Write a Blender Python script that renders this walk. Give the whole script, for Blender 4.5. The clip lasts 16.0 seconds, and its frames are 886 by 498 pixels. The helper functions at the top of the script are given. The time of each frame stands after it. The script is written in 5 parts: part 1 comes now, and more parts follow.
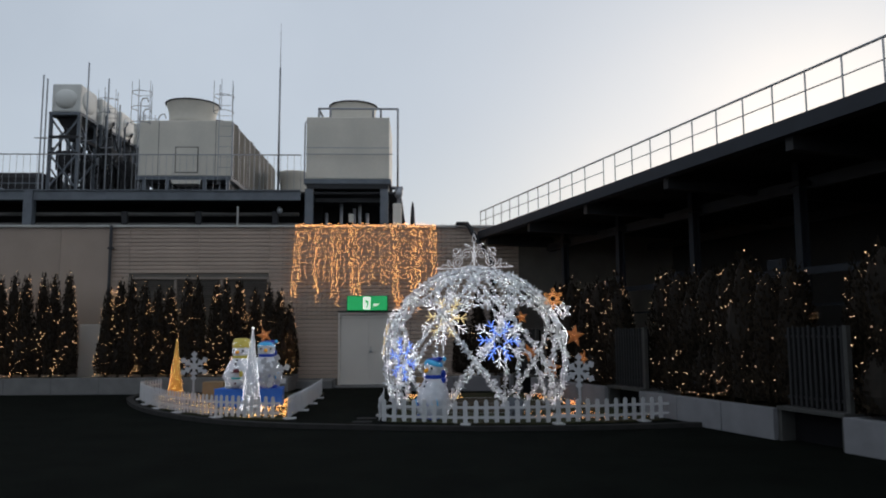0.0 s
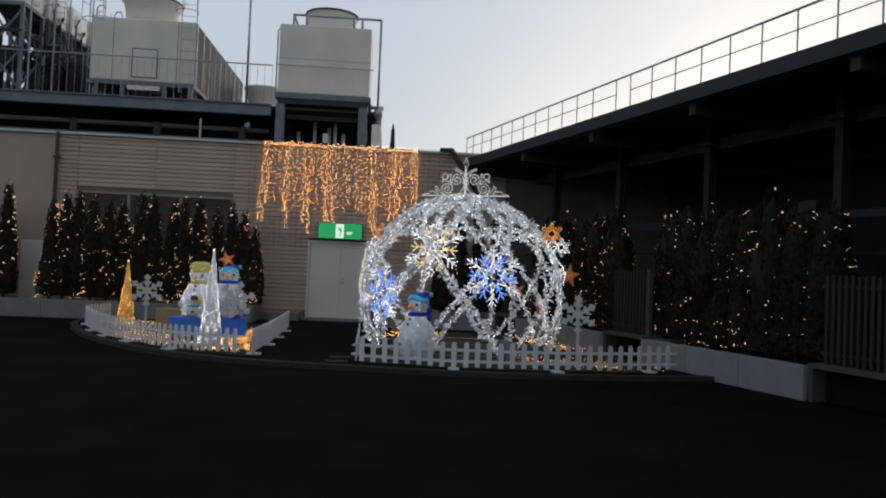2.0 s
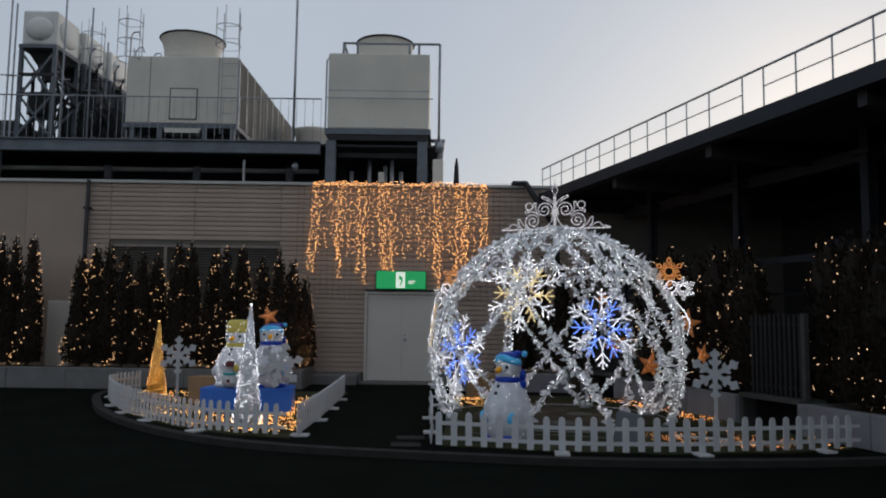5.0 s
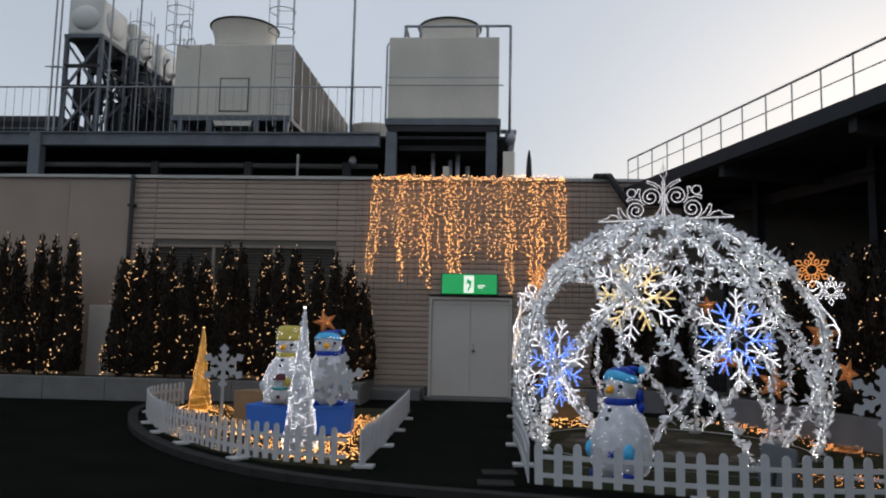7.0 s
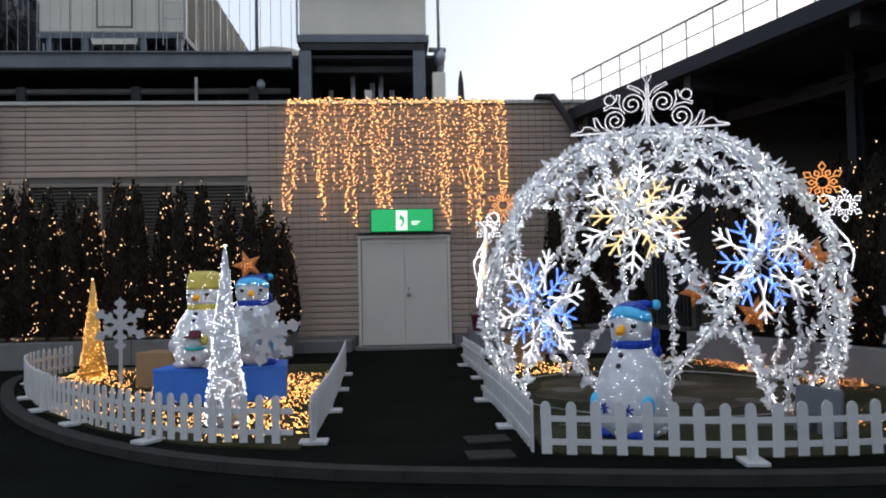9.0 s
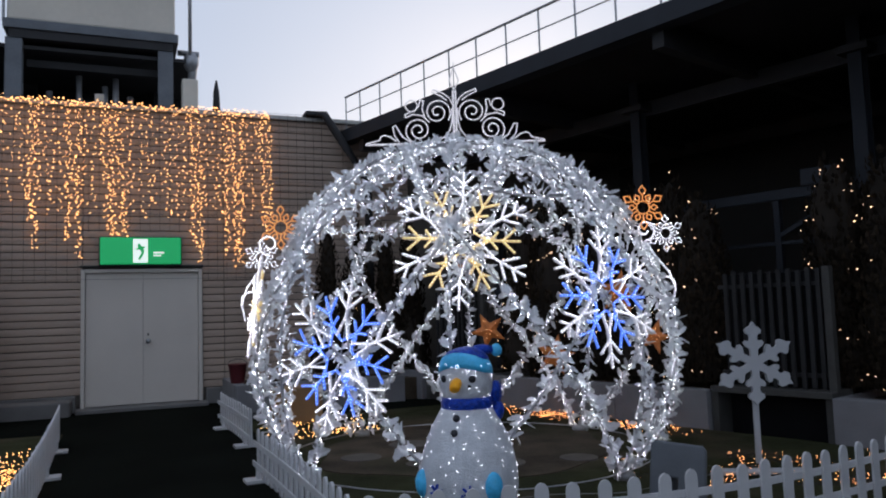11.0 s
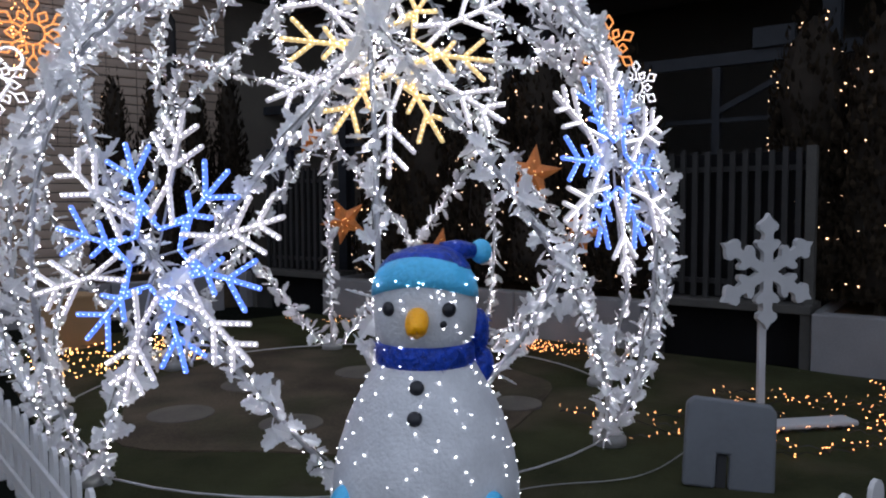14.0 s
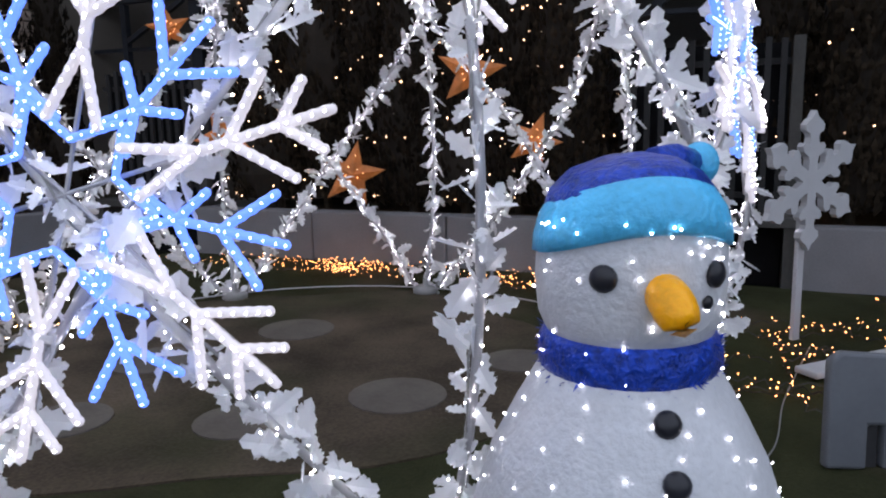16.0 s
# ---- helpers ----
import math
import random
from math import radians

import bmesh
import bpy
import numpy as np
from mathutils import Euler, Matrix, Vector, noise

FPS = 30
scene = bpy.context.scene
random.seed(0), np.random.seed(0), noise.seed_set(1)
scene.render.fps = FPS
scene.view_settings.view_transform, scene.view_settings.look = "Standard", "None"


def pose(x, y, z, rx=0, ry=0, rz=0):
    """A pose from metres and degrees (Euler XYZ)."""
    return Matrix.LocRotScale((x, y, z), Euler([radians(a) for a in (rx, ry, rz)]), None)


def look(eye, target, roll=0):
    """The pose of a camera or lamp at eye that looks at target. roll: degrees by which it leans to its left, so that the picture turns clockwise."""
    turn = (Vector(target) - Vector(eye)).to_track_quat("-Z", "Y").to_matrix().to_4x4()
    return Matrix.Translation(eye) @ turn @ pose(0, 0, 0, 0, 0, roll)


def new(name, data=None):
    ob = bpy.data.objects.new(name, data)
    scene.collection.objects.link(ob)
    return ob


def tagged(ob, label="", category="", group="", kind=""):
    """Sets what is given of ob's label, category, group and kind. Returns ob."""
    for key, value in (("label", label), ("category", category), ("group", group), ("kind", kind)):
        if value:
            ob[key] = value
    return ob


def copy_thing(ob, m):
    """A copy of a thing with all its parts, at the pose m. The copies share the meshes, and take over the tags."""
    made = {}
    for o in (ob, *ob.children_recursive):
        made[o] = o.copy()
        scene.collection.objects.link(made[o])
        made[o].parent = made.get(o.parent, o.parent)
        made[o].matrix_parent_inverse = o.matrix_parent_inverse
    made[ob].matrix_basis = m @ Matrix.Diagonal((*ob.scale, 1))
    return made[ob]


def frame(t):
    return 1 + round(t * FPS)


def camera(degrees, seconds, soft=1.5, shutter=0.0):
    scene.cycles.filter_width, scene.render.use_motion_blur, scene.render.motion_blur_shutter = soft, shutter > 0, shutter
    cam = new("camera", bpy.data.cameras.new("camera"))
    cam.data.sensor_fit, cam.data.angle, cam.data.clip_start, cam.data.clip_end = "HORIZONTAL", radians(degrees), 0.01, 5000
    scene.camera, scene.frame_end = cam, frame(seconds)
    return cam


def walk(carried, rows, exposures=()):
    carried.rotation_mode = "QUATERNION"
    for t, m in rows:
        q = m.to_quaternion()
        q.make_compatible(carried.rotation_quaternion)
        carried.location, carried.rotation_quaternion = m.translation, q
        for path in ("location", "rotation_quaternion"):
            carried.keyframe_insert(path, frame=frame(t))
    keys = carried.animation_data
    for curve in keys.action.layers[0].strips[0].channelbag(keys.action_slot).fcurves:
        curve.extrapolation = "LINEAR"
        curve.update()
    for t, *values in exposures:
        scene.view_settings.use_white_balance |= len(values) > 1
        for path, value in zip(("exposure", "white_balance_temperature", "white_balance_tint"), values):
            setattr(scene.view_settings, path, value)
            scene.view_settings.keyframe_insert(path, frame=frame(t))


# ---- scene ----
cam = camera(60.4, 16.0, soft=2.0)
PATH = [
    (0, (-0.622, -1.582, 1.564), (-0.562, 0.405, 1.78), -0.2),
    (0.5, (-0.686, -1.124, 1.497), (-0.611, 0.874, 1.538), 2.6),
    (1, (-0.786, -0.734, 1.476), (-0.702, 1.264, 1.498), 1.1),
    (1.5, (-0.901, -0.385, 1.484), (-0.815, 1.613, 1.478), 0.9),
    (2, (-0.973, 0.021, 1.494), (-0.817, 2.014, 1.547), 2.4),
    (2.5, (-1.014, 0.458, 1.511), (-0.906, 2.447, 1.695), 1.5),
    (3, (-1.055, 0.852, 1.526), (-0.981, 2.838, 1.746), 2.1),
    (3.5, (-1.167, 1.294, 1.538), (-1.099, 3.284, 1.727), 0.6),
    (3.7, (-1.161, 1.46, 1.546), (-1.125, 3.45, 1.737), -0.0),
    (5.8, (-1.343, 3.39, 1.422), (-1.336, 5.382, 1.605), 0.8),
    (6, (-1.375, 3.568, 1.414), (-1.38, 5.556, 1.629), 0.5),
    (6.5, (-1.535, 3.98, 1.421), (-1.691, 5.962, 1.638), 0.9),
    (7, (-1.668, 4.385, 1.427), (-1.795, 6.37, 1.639), 1.2),
    (7.5, (-1.781, 4.783, 1.392), (-2.005, 6.761, 1.584), 0.7),
    (8, (-1.966, 5.185, 1.397), (-2.218, 7.161, 1.576), 1.7),
    (8.5, (-2.074, 5.624, 1.345), (-2.239, 7.609, 1.526), -0.1),
    (9, (-2.265, 6.032, 1.342), (-2.136, 8.027, 1.413), -1.1),
    (9.5, (-2.385, 6.411, 1.343), (-2.175, 8.397, 1.462), -1.3),
    (10, (-2.399, 6.808, 1.343), (-2.023, 8.765, 1.502), -0.5),
    (10.2, (-2.387, 6.997, 1.335), (-1.875, 8.922, 1.514), -0.1),
    (12.3, (-2.06, 8.678, 1.341), (-1.185, 10.475, 1.408), -1.6),
    (12.5, (-2.0, 8.817, 1.345), (-1.117, 10.611, 1.365), -0.5),
    (13, (-1.887, 9.203, 1.318), (-0.881, 10.93, 1.253), 1.6),
    (13.5, (-1.8, 9.681, 1.258), (-0.68, 11.337, 1.196), -0.2),
    (14, (-1.794, 10.096, 1.243), (-0.574, 11.676, 1.119), -0.3),
    (14.5, (-1.728, 10.507, 1.193), (-0.479, 12.057, 0.998), -2.1),
    (15, (-1.71, 10.801, 1.197), (-0.378, 12.273, 0.955), -1.9),
    (15.5, (-1.657, 11.114, 1.194), (-0.193, 12.452, 0.937), -0.8),
    (16, (-1.593, 11.438, 1.178), (-0.07, 12.688, 0.834), -1.2),
]
walk(cam, [(t, look(eye, target, roll)) for t, eye, target, roll in PATH],
     [(0, -0.3, 6950, 14), (0.5, -0.4, 7000, 14), (1.5, -0.24, 7000, 14), (3.7, -0.55, 6860, 14), (6, -0.4, 7000, 15), (7, -0.26, 7050, 15), (8.5, 0.22, 6950, 15),
      (9.2, 0.28, 6750, 15), (10.2, -0.16, 6400, 18), (12.3, -0.29, 6650, 18), (13.5, 0.08, 6780, 19), (14.5, 0.3, 6780, 20), (16, 0.64, 6850, 21)])

# ---- light ----
world = bpy.data.worlds.new("dusk_sky")
scene.world = world
world.use_nodes = True
wn, wl = world.node_tree.nodes, world.node_tree.links
sky = wn.new("ShaderNodeTexSky")
sky.sky_type = "NISHITA"
sky.sun_disc = False
sky.sun_elevation, sky.sun_rotation = radians(12), radians(28)
sky.air_density, sky.dust_density, sky.ozone_density = 1.0, 1.6, 2.5
soft_sky = wn.new("ShaderNodeHueSaturation")
soft_sky.inputs["Saturation"].default_value = 1.05
wl.new(sky.outputs[0], soft_sky.inputs["Color"])
cloud = wn.new("ShaderNodeMix")
cloud.data_type = "RGBA"
cloud.inputs["Factor"].default_value = 0.72
cloud.inputs["B"].default_value = (7.4, 8.8, 10.3, 1)
drift, thick = wn.new("ShaderNodeTexNoise"), wn.new("ShaderNodeMapRange")
drift.inputs["Scale"].default_value, drift.inputs["Detail"].default_value = 2.2, 6
thick.inputs["From Min"].default_value, thick.inputs["From Max"].default_value = 0.3, 0.7
thick.inputs["To Min"].default_value, thick.inputs["To Max"].default_value = 0.62, 0.8
wl.new(drift.outputs["Fac"], thick.inputs["Value"])
wl.new(thick.outputs[0], cloud.inputs["Factor"])
wl.new(soft_sky.outputs[0], cloud.inputs["A"])
wl.new(cloud.outputs["Result"], wn["Background"].inputs["Color"])
wn["Background"].inputs["Strength"].default_value = 0.10
sun = new("sun", bpy.data.lights.new("sun", "SUN"))
sun.data.energy, sun.data.angle, sun.data.color = 0.5, radians(20), (1.0, 0.94, 0.88)
sun.matrix_world = look((0, 0, 30), (0 - 0.47 * 20, -0.87 * 20, 30 - 0.22 * 20))


# ---- materials ----
def mat(name, color, rough=0.6, metal=0.0, vary=0.15, scale=6.0, bump=0.0, fine=60.0, island=0.0, each=0.0, stain=None, shine=0.4):
    """A worn surface: colour varied at two scales, with relief."""
    m = bpy.data.materials.new(name)
    m.use_nodes = True
    n, l = m.node_tree.nodes, m.node_tree.links
    b = n["Principled BSDF"]
    b.inputs["Roughness"].default_value = rough
    b.inputs["Metallic"].default_value = metal
    pos = n.new("ShaderNodeTexCoord")
    big, small = n.new("ShaderNodeTexNoise"), n.new("ShaderNodeTexNoise")
    big.inputs["Scale"].default_value, small.inputs["Scale"].default_value = scale, fine
    big.inputs["Detail"].default_value, small.inputs["Detail"].default_value = 5, 3
    l.new(pos.outputs["Object"], big.inputs["Vector"])
    l.new(pos.outputs["Object"], small.inputs["Vector"])
    total = n.new("ShaderNodeMath")
    total.operation = "MULTIPLY_ADD"
    l.new(small.outputs["Fac"], total.inputs[0])
    total.inputs[1].default_value = 0.45
    l.new(big.outputs["Fac"], total.inputs[2])
    ramp = n.new("ShaderNodeMapRange")
    ramp.inputs["From Min"].default_value, ramp.inputs["From Max"].default_value = 0.4, 1.05
    ramp.inputs["To Min"].default_value, ramp.inputs["To Max"].default_value = 1 - vary, 1 + vary
    l.new(total.outputs[0], ramp.inputs["Value"])
    level = ramp.outputs[0]
    for amount, kind, out in ((each, "ShaderNodeObjectInfo", "Random"), (island, "ShaderNodeNewGeometry", "Random Per Island")):
        if amount:
            info, spread, times = n.new(kind), n.new("ShaderNodeMapRange"), n.new("ShaderNodeMath")
            spread.inputs["To Min"].default_value, spread.inputs["To Max"].default_value = 1 - amount, 1 + amount
            l.new(info.outputs[out], spread.inputs["Value"])
            times.operation = "MULTIPLY"
            l.new(level, times.inputs[0])
            l.new(spread.outputs[0], times.inputs[1])
            level = times.outputs[0]
    tone = n.new("ShaderNodeVectorMath")
    tone.operation = "SCALE"
    tone.inputs[0].default_value = color
    l.new(level, tone.inputs["Scale"])
    last = tone.outputs[0]
    if stain:
        blot, edge, mix = n.new("ShaderNodeTexNoise"), n.new("ShaderNodeMapRange"), n.new("ShaderNodeMix")
        blot.inputs["Scale"].default_value, blot.inputs["Detail"].default_value = scale * 0.35, 8
        edge.inputs["From Min"].default_value, edge.inputs["From Max"].default_value = 0.5, 0.68
        mix.data_type = "RGBA"
        l.new(pos.outputs["Object"], blot.inputs["Vector"])
        l.new(blot.outputs["Fac"], edge.inputs["Value"])
        l.new(edge.outputs[0], mix.inputs["Factor"])
        l.new(last, mix.inputs["A"])
        mix.inputs["B"].default_value = (*stain, 1)
        last = mix.outputs["Result"]
    l.new(last, b.inputs["Base Color"])
    b.inputs["Specular IOR Level"].default_value = shine
    if bump:
        rel = n.new("ShaderNodeBump")
        rel.inputs["Strength"].default_value, rel.inputs["Distance"].default_value = bump, 0.01
        l.new(total.outputs[0], rel.inputs["Height"])
        l.new(rel.outputs[0], b.inputs["Normal"])
    return m


def lamp(name, color, strength, body=(0.8, 0.8, 0.8)):
    m = bpy.data.materials.new(name)
    m.use_nodes = True
    b = m.node_tree.nodes["Principled BSDF"]
    b.inputs["Base Color"].default_value = (*body, 1)
    b.inputs["Emission Color"].default_value = (*color, 1)
    b.inputs["Emission Strength"].default_value = strength
    b.inputs["Roughness"].default_value = 0.3
    return m


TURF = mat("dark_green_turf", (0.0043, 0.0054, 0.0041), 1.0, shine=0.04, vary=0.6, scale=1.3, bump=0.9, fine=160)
LAWN = mat("worn_lawn", (0.03, 0.033, 0.015), 0.95, shine=0.1, vary=0.5, scale=2.5, bump=1.0, fine=110, stain=(0.08, 0.062, 0.042))
FLATSTONE = mat("grey_flat_stone", (0.1, 0.088, 0.075), 0.85, vary=0.3, scale=6, bump=0.3)
DIRT = mat("bare_trodden_soil", (0.066, 0.052, 0.037), 0.95, shine=0.15, vary=0.8, scale=2.2, bump=0.8, fine=70, stain=(0.03, 0.036, 0.015))
CONCRETE = mat("grey_concrete", (0.15, 0.146, 0.142), 0.85, vary=0.2, scale=3, bump=0.3, fine=90)
KERBSTONE = mat("dark_weathered_kerb", (0.028, 0.027, 0.026), 0.95, shine=0.15, vary=0.3, scale=4, bump=0.4, fine=80)
WHITEWALL = mat("painted_low_wall", (0.175, 0.175, 0.185), 0.75, vary=0.2, scale=2.5, bump=0.15, fine=70, each=0.06)
SIDING = mat("beige_siding", (0.39, 0.3, 0.245), 0.6, vary=0.12, scale=1.2, bump=0.15, fine=45, each=0.07)
WALLPANEL = mat("taupe_wall_panel", (0.33, 0.257, 0.21), 0.65, vary=0.14, scale=0.9, bump=0.1, fine=40, each=0.06)
WALLBASE = mat("dark_wall_core", (0.13, 0.115, 0.1), 0.9, vary=0.2, scale=2)
LOUVRE = mat("taupe_louvre_paint", (0.105, 0.095, 0.085), 0.8, shine=0.15, vary=0.2, scale=3, each=0.15)
WINFRAME = mat("taupe_window_frame", (0.24, 0.2, 0.17), 0.7, shine=0.2, vary=0.15, scale=3)
COPING = mat("metal_coping", (0.4, 0.39, 0.37), 0.45, 0.3, vary=0.12, scale=2)
DOORPAINT = mat("pale_grey_door_paint", (0.57, 0.525, 0.475), 0.45, vary=0.06, scale=1.5, bump=0.05, fine=50)
# Canopy copy of the blue-grey steel, darkened to carry the shade there.
SHADESTEEL = mat("shaded_blue_grey_steel", (0.019, 0.023, 0.031), 0.7, 0.1, vary=0.25, scale=3)
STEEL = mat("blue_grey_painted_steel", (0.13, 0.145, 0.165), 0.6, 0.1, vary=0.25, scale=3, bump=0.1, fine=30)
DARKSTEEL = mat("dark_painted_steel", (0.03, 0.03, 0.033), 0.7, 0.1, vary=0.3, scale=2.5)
PIPEGREY = mat("weathered_grey_lagging", (0.11, 0.105, 0.1), 0.75, vary=0.35, scale=2)
# Near-black colour for the shaded void behind slats and under benches.
VOIDSHADE = mat("black_void_shade", (0.007, 0.007, 0.008), 0.9, shine=0.1, vary=0.3, scale=3)
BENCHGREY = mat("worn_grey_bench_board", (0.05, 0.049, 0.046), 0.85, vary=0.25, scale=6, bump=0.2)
GALV = mat("galvanised_steel", (0.33, 0.34, 0.36), 0.45, 0.6, vary=0.2, scale=5)
CHILLER = mat("off_white_cladding", (0.66, 0.61, 0.53), 0.55, vary=0.09, scale=0.9, bump=0.05, fine=12, stain=(0.52, 0.5, 0.44))
CHILLERSIDE = mat("grey_fill_louvre", (0.13, 0.122, 0.105), 0.8, shine=0.2, vary=0.25, scale=1.5)
TANKWHITE = mat("tank_panel_white", (0.68, 0.67, 0.63), 0.5, vary=0.1, scale=1.5)
FOLIAGE = mat("dark_conifer_foliage", (0.02, 0.0145, 0.0095), 0.9, shine=0.1, vary=0.4, scale=3, island=0.5, each=0.2)
# For the solid cone added inside each crown to block light through it.
CORE = mat("conifer_dark_core", (0.019, 0.014, 0.01), 0.95, vary=0.3, scale=8)
BARK = mat("conifer_bark", (0.06, 0.045, 0.03), 0.9, vary=0.3, scale=20, bump=0.4)
PICKET = mat("white_picket_plastic", (0.54, 0.54, 0.55), 0.5, vary=0.08, scale=8, each=0.05)
FOAM = mat("white_foam_board", (0.42, 0.43, 0.45), 0.8, vary=0.06, scale=12, bump=0.1, fine=200)
WEIGHTGREY = mat("grey_plastic_weight", (0.115, 0.125, 0.14), 0.65, vary=0.12, scale=6)
LEAFWHITE = mat("white_fabric_leaf", (0.86, 0.87, 0.89), 0.6, vary=0.06, scale=20, island=0.1)
ROD = mat("silver_grey_rod", (0.45, 0.45, 0.47), 0.4, 0.4, vary=0.15, scale=10)
WIRE = mat("black_wire", (0.02, 0.02, 0.02), 0.6, vary=0.1)
CLEARWIRE = mat("pale_cable", (0.24, 0.24, 0.24), 0.4, vary=0.1)
FIBRE = mat("frosted_white_fibre", (0.56, 0.58, 0.62), 0.45, vary=0.16, scale=9, bump=0.8, fine=85)
NAVY = mat("navy_blue_tinsel", (0.005, 0.05, 0.4), 0.28, 0.3, vary=0.75, scale=45, bump=1.0, fine=150)
CYAN = mat("light_blue_fibre", (0.06, 0.5, 0.85), 0.4, vary=0.25, scale=12, bump=0.8, fine=90)
YELLOW = mat("golden_yellow_fibre", (0.62, 0.5, 0.1), 0.45, vary=0.25, scale=12, bump=0.8, fine=90)
ORANGE = mat("orange_nose_fibre", (1.0, 0.42, 0.004), 0.3, vary=0.3, scale=14, bump=0.8, fine=90)
STARORANGE = mat("orange_glitter_star", (0.62, 0.2, 0.05), 0.4, vary=0.3, scale=18, bump=0.6, fine=150)
BLACK = mat("black_button", (0.015, 0.016, 0.022), 0.35, vary=0.3, scale=20)
MAROON = mat("dark_red_felt", (0.1, 0.015, 0.02), 0.6, vary=0.2, scale=20)
BLUEBOX = mat("blue_covered_box", (0.025, 0.16, 0.62), 0.55, vary=0.1, scale=4, bump=0.1)
CARD = mat("brown_cardboard", (0.3, 0.19, 0.1), 0.8, vary=0.12, scale=6)
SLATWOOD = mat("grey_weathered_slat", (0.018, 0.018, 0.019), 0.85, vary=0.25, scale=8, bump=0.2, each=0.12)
# Near-black tone that carries the shade below the roof slab and deck.
UNDERSHADE = mat("underside_shade", (0.03, 0.03, 0.032), 0.95, shine=0.1, vary=0.3, scale=1)
# The shade below the canopy is put into this near-black wall colour.
WALLSHADE = mat("shaded_wall", (0.038, 0.037, 0.036), 0.95, shine=0.1, vary=0.25, scale=0.8)
GOLDFIBRE = mat("gold_tinsel", (0.75, 0.45, 0.1), 0.35, vary=0.3, scale=20, bump=0.8, fine=120)

L_WARM = lamp("warm_white_bulb", (1.0, 0.44, 0.11), 5.4)
L_LAWN = lamp("amber_lawn_bulb", (1.0, 0.46, 0.12), 10.5)
L_PATCH = lamp("small_amber_bulb", (1.0, 0.37, 0.1), 8.5)
L_TREE = lamp("tree_bulb", (1.0, 0.53, 0.22), 4.4)
L_HEDGE = lamp("hedge_bulb", (1.0, 0.58, 0.3), 4.4)
L_COOL = lamp("cool_white_bulb", (0.9, 0.94, 1.0), 31.0)
L_SNOW = lamp("snowman_bulb", (0.86, 0.92, 1.0), 9.0)
L_ROPE = lamp("white_rope_light", (0.86, 0.88, 1.0), 0.32, (0.5, 0.5, 0.52))
L_ROPEBEAD = lamp("white_rope_bead", (0.93, 0.95, 1.0), 14.0)
L_BLUE = lamp("blue_rope_light", (0.09, 0.24, 1.0), 1.0, (0.12, 0.2, 0.55))
L_BLUEBEAD = lamp("blue_rope_bead", (0.36, 0.58, 1.0), 5.0)
L_YEL = lamp("yellow_rope_light", (1.0, 0.74, 0.34), 0.42, (0.7, 0.58, 0.3))
L_YELBEAD = lamp("yellow_rope_bead", (1.0, 0.74, 0.3), 6.0)
L_GOLD = lamp("amber_rope_light", (1.0, 0.3, 0.04), 0.6, (0.8, 0.5, 0.2))
L_GOLDBEAD = lamp("amber_rope_bead", (1.0, 0.36, 0.07), 2.4)
L_CROWN = lamp("crown_rope_light", (0.95, 0.95, 1.0), 0.3, (0.6, 0.6, 0.62))
L_CROWNBEAD = lamp("crown_rope_bead", (0.97, 0.97, 1.0), 2.6)
L_SIGN = lamp("green_sign_face", (0.0, 0.42, 0.12), 0.7, (0.0, 0.25, 0.09))
L_SIGNWHITE = lamp("white_sign_face", (0.85, 1.0, 0.9), 0.9)

# thin fabric lets light through
tree_nodes = LEAFWHITE.node_tree
thin, both = tree_nodes.nodes.new("ShaderNodeBsdfTranslucent"), tree_nodes.nodes.new("ShaderNodeMixShader")
thin.inputs["Color"].default_value = (0.85, 0.87, 0.9, 1)
both.inputs[0].default_value = 0.4
tree_nodes.links.new(tree_nodes.nodes["Principled BSDF"].outputs[0], both.inputs[1])
tree_nodes.links.new(thin.outputs[0], both.inputs[2])
tree_nodes.links.new(both.outputs[0], tree_nodes.nodes["Material Output"].inputs["Surface"])


